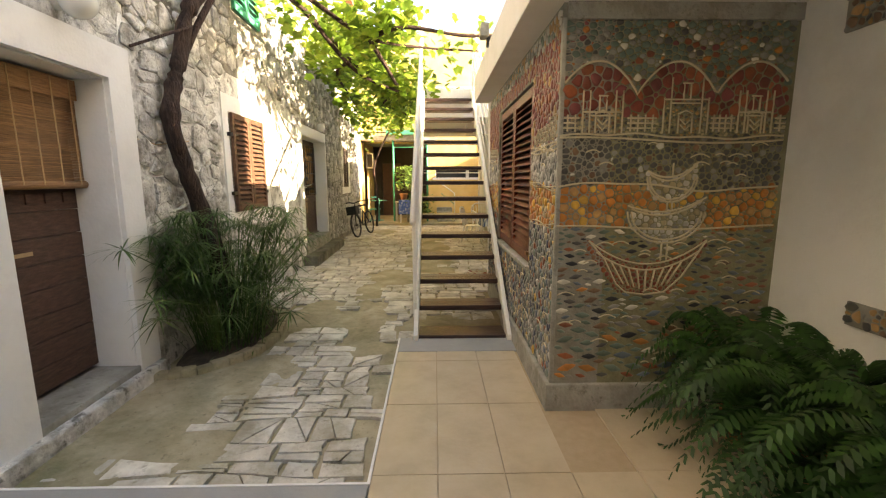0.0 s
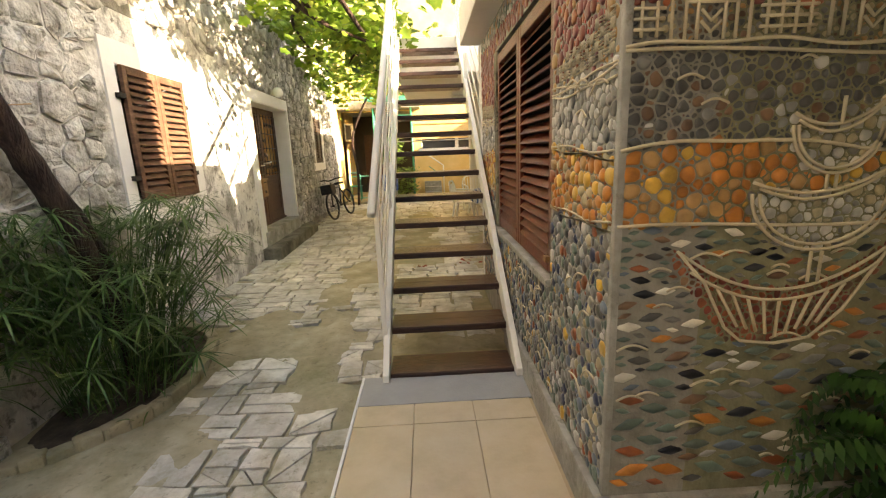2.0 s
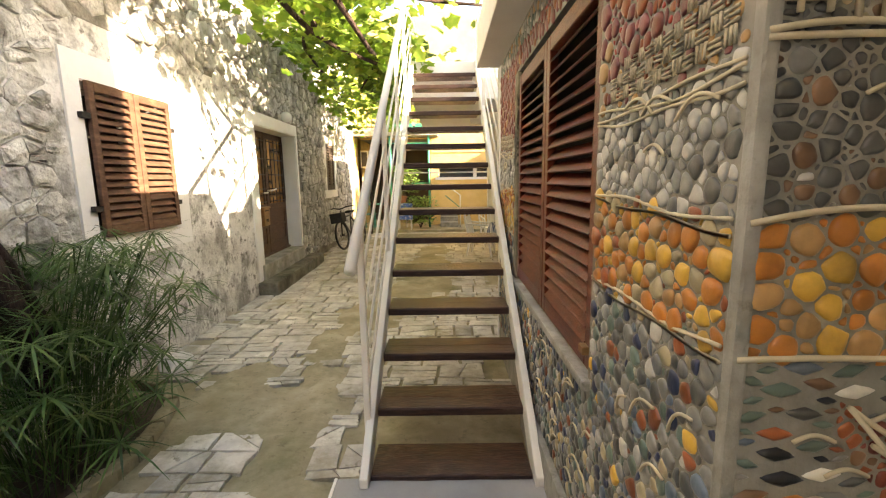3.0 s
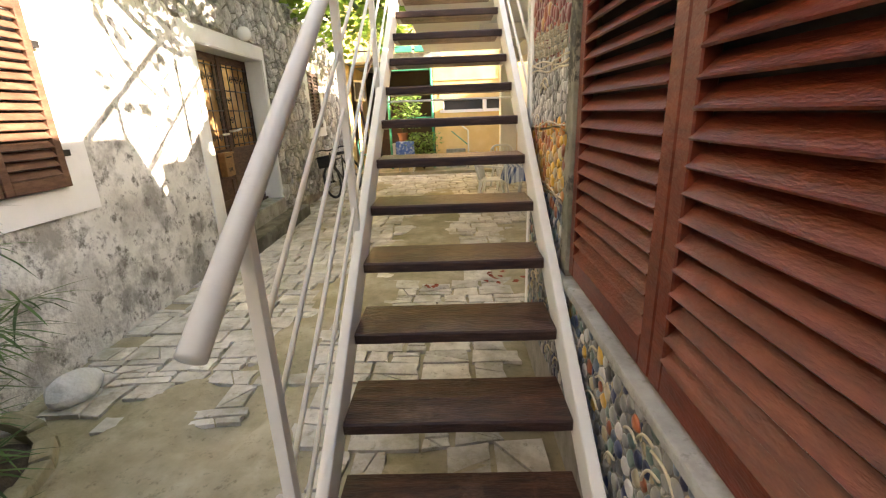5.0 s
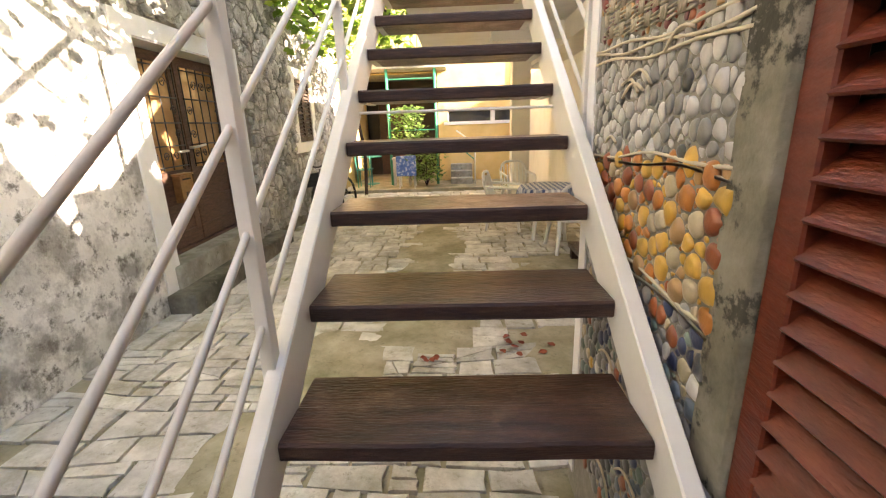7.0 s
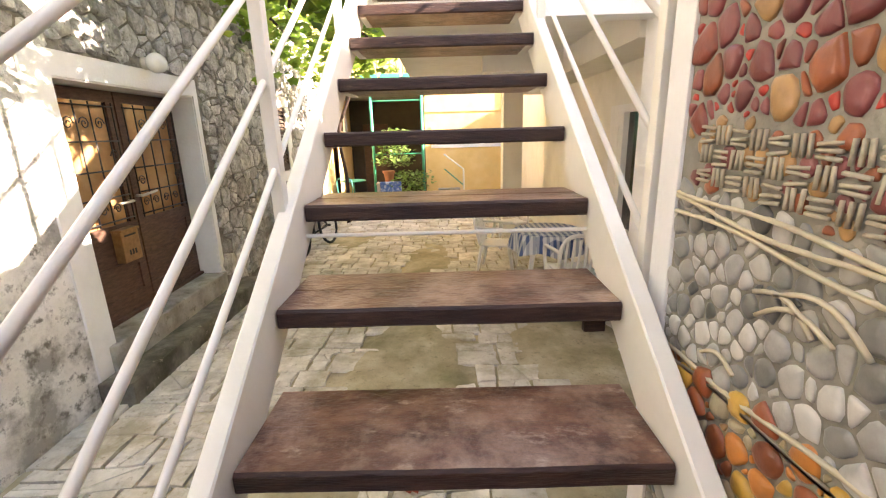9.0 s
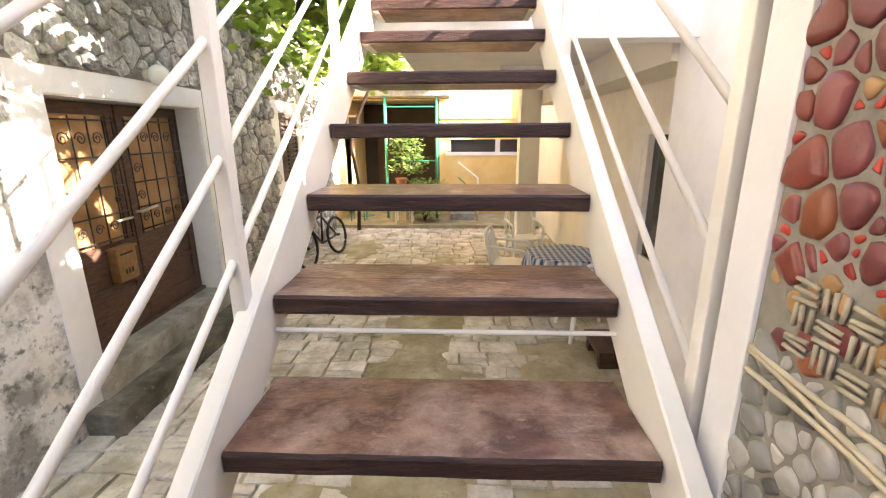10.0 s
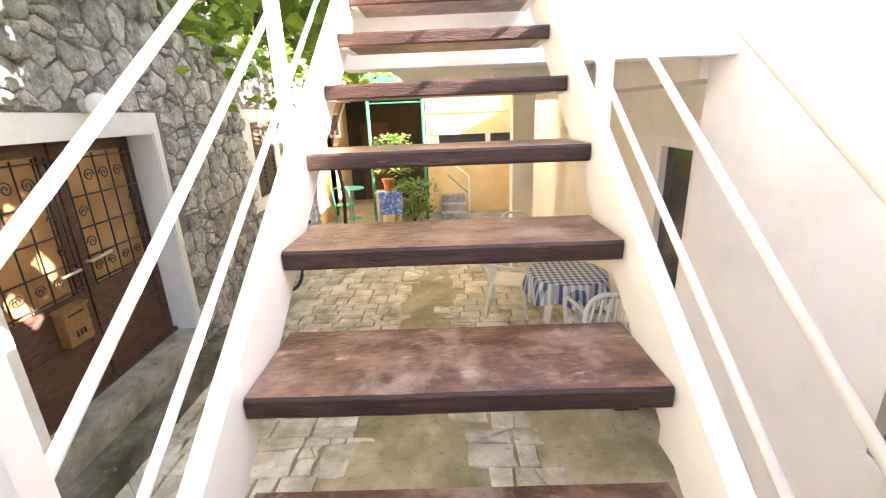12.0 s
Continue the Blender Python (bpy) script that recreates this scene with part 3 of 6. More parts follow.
for v in b.verts:
    x, y = v.co.x * 90, 60 + v.co.y * 25
    v.co = (x, y, 10 + 14 * (v.co.y + 1) * 0.5 + 3 * noise.noise((x * 0.05, y * 0.05, 0)))
setting("backdrop", b, M_deadbark, "wooded hillside far behind the houses", "hill", smooth=True)

# ---- staircase ----
stairs = thing("staircase", "open steel staircase painted white with dark wooden treads", "staircase", (0.4, 0, 0))
rs = random.Random(5)
Z0 = 0.028
for k in range(15):
    y, z = k * RUN, Z0 + k * RISE
    b = bmesh.new()
    nx = 14
    dpt = 0.262
    th = 0.048
    grid = {}
    for i in range(nx + 1):
        x = 0.004 + (W - 0.008) * i / nx
        n1 = 0.004 * noise.noise((x * 6, k * 3.1, 0)) + 0.002 * noise.noise((x * 19, k * 3.1, 4))
        prof = [(y + n1 + 0.006, z), (y + n1, z - 0.007), (y + n1 + 0.001, z - th + 0.006), (y + n1 + 0.007, z - th), (y + dpt, z - th), (y + dpt, z), (y + dpt * 0.5 + 0.003, z + 0.0015 * math.sin(k)), (y + dpt * 0.5, z)]
        grid[i] = [b.verts.new((x, *p)) for p in prof]
    for i in range(nx):
        for j in range(8):
            f = b.faces.new((grid[i][j], grid[i][(j + 1) % 8], grid[i + 1][(j + 1) % 8], grid[i + 1][j]))
            f.material_index = 1 if j in (0, 1, 2) else 0
    b.faces.new(grid[0][::-1])
    b.faces.new(grid[nx])
    bmesh.ops.recalc_face_normals(b, faces=b.faces)
    # upper treads get the lighter wood: wear plus painted-in sheen
    part("tread", b, [M_wood_worn_sheen if k > 5 else M_wood, M_wood_edge], stairs)
    if k > 0:
        for x in (0.004, W - 0.034):
            b = box(x, x + 0.03, y + 0.03, y + 0.24, z - th - 0.004, z - th)
            part("bracket", b, M_steel, stairs)
sl = RISE / RUN


def stringer(x0, x1):
    """Flat steel side beam, cut level at the floor and at the landing."""
    b = bmesh.new()
    prof = [(-0.06, 0.0), (0.085, 0.0), (15 * RUN + 0.03, 2.865), (15 * RUN + 0.03, 3.04), (15 * RUN - 0.05, 3.04), (-0.06, 0.05)]
    a = [b.verts.new((x0, *p)) for p in prof]
    c = [b.verts.new((x1, *p)) for p in prof]
    n = len(prof)
    b.faces.new(a[::-1])
    b.faces.new(c)
    for i in range(n):
        b.faces.new((a[i], a[(i + 1) % n], c[(i + 1) % n], c[i]))
    bmesh.ops.recalc_face_normals(b, faces=b.faces)
    bmesh.ops.bevel(b, geom=b.edges[:], offset=0.004, segments=1, affect="EDGES")
    return b


part("stringer", stringer(-0.042, 0.0), M_steel, stairs)
part("stringer", stringer(W, W + 0.042), M_steel, stairs)
stringer_z = lambda y: 0.06 + y * sl

rail = thing("stair_railing", "white steel tube handrail with rods on square posts", "railing", (-0.05, 0, 0))
for y in (0.2, 1.24, 2.19, 3.1, 4.1):
    part("post", box(-0.052, -0.020, y - 0.018, y + 0.018, stringer_z(y) - 0.05, stringer_z(y) + 1.06, 0.003), M_steel, rail)
part("handrail", tube([(-0.036, -0.06, stringer_z(-0.06) + 1.06), (-0.036, 4.15, stringer_z(4.15) + 1.06)], 0.027, 14), M_steel, rail, smooth=True)
for o in (0.13, 0.345, 0.56, 0.78):
    y0 = 0.2 if o > 0.2 else 0.2
    part("rod", tube([(-0.036, y0, stringer_z(y0) + o), (-0.036, 4.1, stringer_z(4.1) + o)], 0.0088, 8), M_steel, rail, smooth=True)
railr = thing("stair_railing", "white steel railing along the upper part of the stairs", "railing", (W + 0.03, 2.2, 1.5))
part("post", box(0.872, 0.908, 2.03, 2.066, stringer_z(2.05) - 0.16, 2.42, 0.003), M_steel, railr)
for y in (3.12, 4.1):
    part("post", box(W + 0.01, W + 0.046, y - 0.018, y + 0.018, stringer_z(y) - 0.05, stringer_z(y) + 1.06, 0.003), M_steel, railr)
for o, sag in ((0.13, 0.09), (0.345, 0.065), (0.56, 0.045), (0.78, 0.045), (1.06, 0.045)):
    part("rod" if o < 1 else "handrail", tube([(0.885, 2.05, stringer_z(2.05) + o - sag), (W + 0.03, 4.1, stringer_z(4.1) + o)], 0.0088 if o < 1 else 0.02, 8), M_steel, railr, smooth=True)
# dark strip stands in for the shade in the gap behind the post
part("seal", box(0.898, 0.93, 2.006, 2.03, 0.9, 2.42), M_iron, railr, "dark strip painted as the shaded gap between post and wall")
b = box(HX - 0.008, HX + 0.3, HY1 - 0.075, HY1 + 0.004, 0.0, 2.42, 0.003)
setting("trim_house_end", b, M_white, "white painted edge post at the end of the mosaic wall", "trim")
# terrace balustrade
bal = thing("terrace_railing", "white steel railing on the terrace", "railing", (0.4, 9.5, 3.0))
for i in range(9):
    x = -0.1 + i * 0.29
    part("post", box(x - 0.014, x + 0.014, 8.9, 8.93, 3.0, 4.0), M_steel, bal)
for z in (3.3, 3.65, 4.0):
    part("rail", tube([(-0.1, 8.915, z), (2.25, 8.915, z)], 0.016, 8), M_steel, bal)
for y in (4.3, 5.4, 6.5, 7.6, 8.9):
    part("post", box(-0.12, -0.09, y - 0.015, y + 0.015, 3.0, 4.05), M_steel, bal)
for z in (3.25, 3.5, 3.75, 4.05):
    part("rail", tube([(-0.105, 4.3, z), (-0.105, 8.9, z)], 0.016 if z < 4 else 0.024, 8), M_steel, bal)
# washing line under the stairs
part("tie_rod", tube([(-0.01, 8 * RUN + 0.01, Z0 + 8 * RISE - 0.09), (W + 0.01, 8 * RUN + 0.01, Z0 + 8 * RISE - 0.09)], 0.006, 8), M_steel, stairs)

# ---- windows and doors of the stone house ----


def surround(y0, y1, z0, z1, iy0, iy1, iz0, iz1, o=0.018, sill=True):
    b = lbox(y0, iy0, z0, z1, 0.0, o)
    lbox(iy1, y1, z0, z1, 0.0, o, 0, b)
    lbox(iy0, iy1, iz1, z1, 0.0, o, 0, b)
    if sill:
        lbox(iy0, iy1, z0, iz0, 0.0, o, 0, b)
    return b


def reveal(h, d=0.3):
    """White lining of an opening."""
    y0, y1, z0, z1 = h
    b = lbox(y0, y0 + 0.012, z0, z1, -d, 0.004)
    lbox(y1 - 0.012, y1, z0, z1, -d, 0.004, 0, b)
    lbox(y0 + 0.012, y1 - 0.012, z1 - 0.012, z1, -d, 0.004, 0, b)
    return b


setting("trim_window_1", surround(1.04, 2.36, 0.9, 2.38, *W1), M_white, "broad white painted band round the window", "trim")
setting("trim_door_2", surround(3.88, 5.93, ZG, 2.42, *D2, sill=False), M_white, "white painted stone door frame", "trim")
setting("trim_window_2", surround(7.68, 8.95, 1.08, 2.46, *W2), M_white, "white painted band round the shuttered window", "trim")
setting("trim_door_1", surround(-1.85, -0.45, ZG, 2.38, *D1, sill=False, o=0.04), M_white, "white painted stone door frame", "trim")
for i, h in enumerate((D1, W1, D2, W2, WG)):
    setting("reveal_%d" % (i + 1), reveal(h, 0.34 if i in (0, 2) else 0.2), M_white, "white painted reveal of the opening", "trim")

win1 = thing("window_1", "closed brown louvred shutters, faded by the sun", "shutter", LP(1.66, 1.08), kind="structure")
for y0 in (W1[0] + 0.015, W1[0] + 0.485):
    louvre_leaf("shutter_leaf", win1, lambda a, bb, d, y0=y0: LP(y0 + a, W1[2] + 0.01 + bb, 0.025 + d), 0.46, 1.1, M_shut_brown, 17)
for y, z in ((1.17, 1.95), (1.17, 1.3), (2.15, 1.95), (2.15, 1.3)):
    part("hinge", lbox(y - 0.05, y + 0.03, z - 0.02, z + 0.02, 0.02, 0.055), M_iron, win1)
win2 = thing("window_2", "closed dark louvred shutters in a white band", "shutter", LP(8.3, 1.25), kind="structure")
for y0 in (W2[0] + 0.01, W2[0] + 0.405):
    louvre_leaf("shutter_leaf", win2, lambda a, bb, d, y0=y0: LP(y0 + a, W2[2] + 0.01 + bb, -0.03 + d), 0.385, 1.03, M_shut_dark, 14)
win3 = thing("window_3", "bright green louvred shutters high on the stone wall", "shutter", LP(1.9, 3.36), kind="structure")
for y0 in (WG[0] + 0.01, WG[0] + 0.405):
    louvre_leaf("shutter_leaf", win3, lambda a, bb, d, y0=y0: LP(y0 + a, WG[2] + 0.01 + bb, 0.01 + d), 0.385, 1.22, M_shut_green, 15)

# door with grilles
door2 = thing("door_2", "brown double door with amber panes behind wrought iron grilles", "door", LP(4.97, 0.3), kind="structure")
DO = -0.22
part("frame", lbox(D2[0], D2[1], 0.3, 0.34, DO - 0.06, DO + 0.03), M_door, door2)
for y0 in (4.13, 4.985):
    w = 0.835
    lf = new("door_leaf")
    lf.parent = door2
    part("stile", lbox(y0, y0 + 0.09, 0.345, 2.23, DO - 0.04, DO), M_door, lf)
    part("stile", lbox(y0 + w - 0.09, y0 + w, 0.345, 2.23, DO - 0.04, DO), M_door, lf)
    for z0, z1 in ((0.345, 0.5), (1.0, 1.12), (2.14, 2.23), (0.74, 0.78)):
        part("rail", lbox(y0 + 0.09, y0 + w - 0.09, z0, z1, DO - 0.04, DO), M_door, lf)
    part("panel", lbox(y0 + 0.09, y0 + w - 0.09, 0.5, 1.0, DO - 0.035, DO - 0.015), M_door, lf)
    part("pane", lbox(y0 + 0.09, y0 + w - 0.09, 1.12, 2.14, DO - 0.035, DO - 0.02), M_doorglass, lf, "amber translucent pane")
    gr = bmesh.new()
    o = DO + 0.02
    for z in (1.16, 1.36, 1.58, 1.82, 2.1):
        tube([LP(y0 + 0.05, z, o), LP(y0 + w - 0.05, z, o)], 0.007, 6, gr)
    for yy in (0.06, 0.2, 0.36, 0.52, 0.68, w - 0.06):
        tube([LP(y0 + yy, 1.13, o), LP(y0 + yy, 2.13, o)], 0.006, 6, gr)
    for cy, cz, r, s in ((0.13, 1.26, 0.045, 1), (0.28, 1.26, 0.045, -1), (0.44, 1.26, 0.045, 1), (0.6, 1.26, 0.045, -1), (0.13, 1.46, 0.05, -1), (0.7, 1.47, 0.05, 1), (0.13, 1.7, 0.05, 1), (0.7, 1.7, 0.05, -1), (0.28, 1.96, 0.055, 1), (0.44, 1.96, 0.055, -1), (0.6, 1.96, 0.055, 1)):
        tube([LP(y0 + cy + s * r * (1 - t / 16) * math.cos(t * 0.75), cz + r * (1 - t / 16) * math.sin(t * 0.75), o) for t in range(14)], 0.005, 5, gr)
    part("grille", gr, M_iron, lf, "black wrought iron scroll grille", smooth=True)
bm = tube([LP(5.02, 1.33, DO + 0.0), LP(5.02, 1.33, DO + 0.06), LP(5.22, 1.35, DO + 0.065)], 0.012, 8)
part("handle", bm, M_chrome, door2, "worn metal lever handle", smooth=True)
part("handle", tube([LP(4.9, 1.3, DO + 0.0), LP(4.9, 1.3, DO + 0.05), LP(4.72, 1.3, DO + 0.06)], 0.012, 8), M_chrome, door2, "worn metal lever handle", smooth=True)
mb = thing("mailbox", "small tan metal mailbox hung on the brown door", "mailbox", LP(4.7, 0.82, DO + 0.05))
part("box", lbox(4.6, 4.82, 0.80, 1.07, DO + 0.003, DO + 0.085, 0.008), M_brass, mb)
part("lid", lbox(4.59, 4.83, 1.07, 1.09, DO + 0.003, DO + 0.1, 0.005), M_brass, mb)
part("slot", lbox(4.64, 4.78, 1.025, 1.04, DO + 0.085, DO + 0.088), M_black, mb)
for i in range(3):
    part("hole", lbox(4.665 + i * 0.035, 4.685 + i * 0.035, 0.86, 0.905, DO + 0.085, DO + 0.087), M_black, mb)
b = lbox(4.02, 5.9, ZG - 0.05, 0.31, -0.32, 0.05, 0.02)
setting("threshold_2", b, M_grey, "worn grey stone threshold of the door", "step")
b = lbox(3.85, 6.35, ZG - 0.05, 0.10, 0.0, 0.27, 0.022)
for v in b.verts:
    v.co.z += 0.012 * noise.noise(v.co * 3)
setting("step_2", b, M_step, "long worn stone step along the wall", "step")


def globe_lamp(at, r=0.085):
    lamp = thing("wall_lamp", "white opal glass globe lamp on the door lintel", "lamp", at, "globe lamps")
    b = lathe([(0.05, 0.0), (0.055, 0.02), (0.045, 0.05)], (0, 0, 0), 16)
    bmesh.ops.rotate(b, verts=b.verts, matrix=Matrix.Rotation(radians(90), 3, "Y"))
    bmesh.ops.translate(b, verts=b.verts, vec=at)
    part("base", b, M_beige, lamp)
    b = bmesh.new()
    bmesh.ops.create_uvsphere(b, u_segments=22, v_segments=14, radius=r)
    bmesh.ops.translate(b, verts=b.verts, vec=Vector(at) + Vector((0.05 + r * 0.85, 0, 0)))
    part("globe", b, M_globe, lamp, smooth=True)


globe_lamp(LP(5.13, 2.47, 0.0))
globe_lamp(LP(-1.0, 2.5, 0.0), 0.1)

# door with a bamboo blind
door1 = thing("door_1", "old dark brown plank door with peeling paint", "door", LP(-1.1, 0.06), kind="structure")
d1 = -0.27
for i in range(9):
    z = 0.1 + i * 0.165
    part("plank", lbox(D1[0] + 0.01, D1[1] - 0.015, z, z + 0.161, d1 - 0.04, d1 + rs.uniform(-0.002, 0.003), 0.003), M_door, door1)
part("rail", lbox(D1[0] + 0.01, D1[1] - 0.015, 1.585, 2.12, d1 - 0.04, d1 - 0.005), M_door, door1)
for i in range(6):
    part("moulding", lbox(D1[0] + 0.03 + i * 0.14, D1[0] + 0.13 + i * 0.14, 1.30, 1.37, d1, d1 + 0.012, 0.003), M_door, door1)
part("peeled_patch", lbox(-1.27, -1.1, 0.985, 1.01, d1 + 0.003, d1 + 0.005), M_string, door1, "bare wood where the paint has peeled")
b = lbox(D1[0], D1[1], ZG - 0.05, 0.07, -0.33, 0.03, 0.006)
setting("threshold_1", b, M_grey, "grey stone threshold of the old door", "step")
b = lbox(-2.6, -0.43, ZG - 0.05, 0.03, 0.03, 0.1, 0.015)
setting("step_1", b, M_plaster, "low whitewashed kerb under the old door", "step")
blind = thing("bamboo_blind", "brown bamboo roll blind hanging over the old door", "blind", LP(-1.1, 2.12, -0.2))
ch = []
for i in range(64):
    z = 2.10 - i * 0.0108
    bmx = lbox(D1[0] - 0.02, D1[1] - 0.02, z - 0.0046, z + 0.0046, -0.205 + rs.uniform(-0.002, 0.002), -0.197)
    bmx.verts.ensure_lookup_table()
    bmx.verts.index_update()
    ch.append(([tuple(v.co - base_of(blind)) for v in bmx.verts], [tuple(v.index for v in f.verts) for f in bmx.faces], 0))
    bmx.free()
soup("slats", ch, [M_bamboo], blind, kind="stuff")
part("valance", lbox(D1[0] - 0.02, D1[1] - 0.02, 1.98, 2.11, -0.19, -0.175, 0.004), M_bamboo, blind)
part("bottom_roll", tube([LP(D1[0] - 0.02, 1.42, -0.195), LP(D1[1] - 0.02, 1.42, -0.195)], 0.026, 12), M_bamboo, blind, smooth=True)
for i in range(6):
    y = D1[0] + 0.06 + i * 0.145
    part("cord", tube([LP(y, 2.1, -0.17), LP(y, 1.42, -0.166)], 0.004, 5), M_string, blind)
solid("wall_cable", tube([LP(-0.68, 1.78, 0.02), LP(-0.2, 1.73, 0.03), LP(0.3, 1.8, 0.03)], 0.004, 5), M_string, "thin cable slung along the wall", "cable")
solid("wall_cable", tube([LP(-0.4, 2.42, 0.03), LP(-0.1, 2.6, 0.16), LP(0.2, 2.75, 0.2)], 0.012, 6), M_bark, "old branch stub fixed to the wall", "branch")

# ---- red-brown shutters of the mosaic house ----
win4 = thing("window_4", "red-brown louvred window shutters, closed, in a cement reveal", "shutter", (HX, 0.3, SH[2]), kind="structure")
for y0 in (SH[0] + 0.0, SH[0] + 0.765):
    louvre_leaf("shutter_leaf", win4, lambda a, bb, d, y0=y0: Vector((HX + 0.045 - d, y0 + 0.765 - a, SH[2] + 0.02 + bb)), 0.76, 1.33, M_shut_red, 21, stile=0.06, depth=0.04, slat_t=0.010, slat_d=0.046)
part("latch", box(HX - 0.02, HX + 0.005, -0.50, -0.45, 0.86, 0.89, 0.004), M_brass, win4)
b = box(HX + 0.03, HX + 0.08, SH[1] - 0.08, SH[1], SH[2], SH[3])
b = box(HX + 0.03, HX + 0.08, SH[0], SH[1] - 0.08, SH[3] - 0.03, SH[3], bm=b)
# dark sheet that paints the shade seen between the slats
setting("backing_window_4", box(HX + 0.085, HX + 0.11, SH[0], SH[1], SH[2], SH[3]), M_dark, "dark sheet painted as the shade behind the louvred shutters", "wall")
setting("reveal_window_4", b, M_reveal, "rough grey cement reveal round the red shutters", "trim")
b = box(HX - 0.03, HX + 0.06, SH[0] - 0.03, SH[1] + 0.03, SH[2] - 0.035, SH[2] + 0.003, 0.008)
setting("sill_window_4", b, M_grey, "rough cement window sill", "sill")

b = bmesh.new()
bmesh.ops.create_grid(b, x_segments=6, y_segments=40, size=0.5)
for v in b.verts:
    a, z = v.co.x + 0.5, SH[2] + (v.co.y + 0.5) * (SH[3] - SH[2])
    y = SH[1] - 0.078 + a * (0.106 + 0.02 * noise.noise((0, z * 5, 3)))
    v.co = (HX - 0.007 - 0.004 * noise.noise((y * 14, z * 14, 1)), y, z)
ex = bmesh.ops.extrude_face_region(b, geom=b.faces[:])
bmesh.ops.translate(b, verts=[q for q in ex["geom"] if isinstance(q, bmesh.types.BMVert)], vec=(0.045, 0, 0))
bmesh.ops.recalc_face_normals(b, faces=b.faces)
setting("jamb_window_4", b, M_reveal, "mossy uneven cement jamb beside the red shutters", "trim", smooth=True)

win5 = thing("window_6", "red-brown louvred shutters in the cream wall, paint peeling", "shutter", (1.9, 2.7, 1.12), kind="structure")
louvre_leaf("shutter_leaf", win5, lambda a, bb, d: Vector((1.893 - d, 3.075 - a, 1.125 + bb)), 0.72, 1.0, M_shut_red, 16)
part("frame", box(1.872, 1.899, 3.078, 3.125, 1.10, 2.17, 0.003), M_grey, win5, "weathered grey wooden window frame")
part("sill", box(1.86, 1.899, 2.33, 3.14, 1.065, 1.10, 0.004), M_white, win5)
for z in (1.2, 1.98):
    part("hinge", box(1.845, 1.872, 3.03, 3.105, z - 0.012, z + 0.012, 0.003), M_chrome, win5)

# ---- plants ----
rp = random.Random(11)


def blade(base, tip, width, droop, segs=3, side=None):
    """A thin bent leaf as a strip of quads."""
    base, tip = Vector(base), Vector(tip)
    d = tip - base
    s = side or d.cross(Vector((0, 0, 1)))
    if s.length < 1e-6:
        s = Vector((1, 0, 0))
    s = s.normalized() * width / 2
    v, f = [], []
    for i in range(segs + 1):
        t = i / segs
        p = base + d * t - Vector((0, 0, droop * t * t))
        w = max(0.08, math.sin(math.pi * (0.12 + 0.86 * t)))
        v += [tuple(p - s * w), tuple(p + s * w)]
    for i in range(segs):
        f.append((2 * i, 2 * i + 1, 2 * i + 3, 2 * i + 2))
    return v, f, 0


def sedge_plant():
    plant = thing("umbrella_sedge", "bushy dark green umbrella sedge in a stone-edged bed", "plant", (-1.8, 0.15, ZG))
    off = base_of(plant)
    st, lv = bmesh.new(), []
    for i in range(190):
        a, r = rp.uniform(0, 6.28), 0.3 * math.sqrt(rp.random())
        x0, y0 = -1.78 + r * math.cos(a) * 0.9, 0.2 + r * math.sin(a) * 1.35
        h = rp.uniform(0.45, 1.28)
        if i < 6:
            h = rp.uniform(0.5, 0.95)
        lean = rp.uniform(0.1, 0.5) * (1.7 if i < 6 else 1)
        dx, dy = math.cos(a) * lean, math.sin(a) * lean
        if i < 6:
            dx, dy = rp.uniform(0.0, 0.35), -rp.uniform(0.5, 1.0)
        if i < 6:
            tx, ty, tz = ((-1.8, -1.1, 1.02), (-1.8, -0.86, 0.62), (-1.12, -0.12, 0.3), (-1.85, -0.75, 0.45), (-1.2, 0.75, 0.85), (-1.3, 0.0, 1.2))[i]
            dx, dy, h = tx - x0, ty - y0, tz - ZG
        tipx = max(x0 + dx, LX(y0 + dy) + 0.08)
        p1 = Vector((x0 + dx * 0.35, y0 + dy * 0.35, ZG + h * 0.62))
        tip = Vector((tipx, y0 + dy, ZG + h))
        tube([(x0, y0, ZG), p1, tip], 0.0035, 4, st, cap=False)
        n = rp.randint(14, 22)
        for k in range(n):
            t = 6.283 * k / n + rp.uniform(-0.1, 0.1)
            L = rp.uniform(0.13, 0.27)
            q = tip + Vector((math.cos(t) * L, math.sin(t) * L, rp.uniform(-0.05, 0.09)))
            q.x = max(q.x, LX(q.y) + 0.02)
            v, f, s = blade(tip - off, q - off, 0.0115, rp.uniform(0.02, 0.12))
            lv.append((v, f, s))
    for i in range(650):
        a, r = rp.uniform(0, 6.28), 0.42 * math.sqrt(rp.random())
        p = Vector((-1.74 + r * math.cos(a) * 0.9, 0.2 + r * math.sin(a) * 1.4, ZG + rp.uniform(0.0, 0.75)))
        q = p + Vector((rp.uniform(-0.2, 0.22), rp.uniform(-0.22, 0.22), rp.uniform(0.05, 0.3)))
        p.x, q.x = max(p.x, LX(p.y) + 0.02), max(q.x, LX(q.y) + 0.02)
        lv.append(blade(p - off, q - off, 0.010, rp.uniform(0.02, 0.12)))
    tagged(part("stem_mass", st, M_sedge, plant), kind="stuff")
    soup("leaves", lv, [M_sedge], plant, kind="stuff")


sedge_plant()
edge = thing("planter_edge", "curved edging of old stones round the sedge bed", "edging", (-1.5, 0, ZG))
pts = spline([(-2.02, -0.62, ZG), (-1.75, -0.52, ZG), (-1.52, -0.25, ZG), (-1.42, 0.15, ZG), (-1.46, 0.6, ZG), (-1.66, 1.05, ZG), (-2.08, 1.25, ZG)], 3)
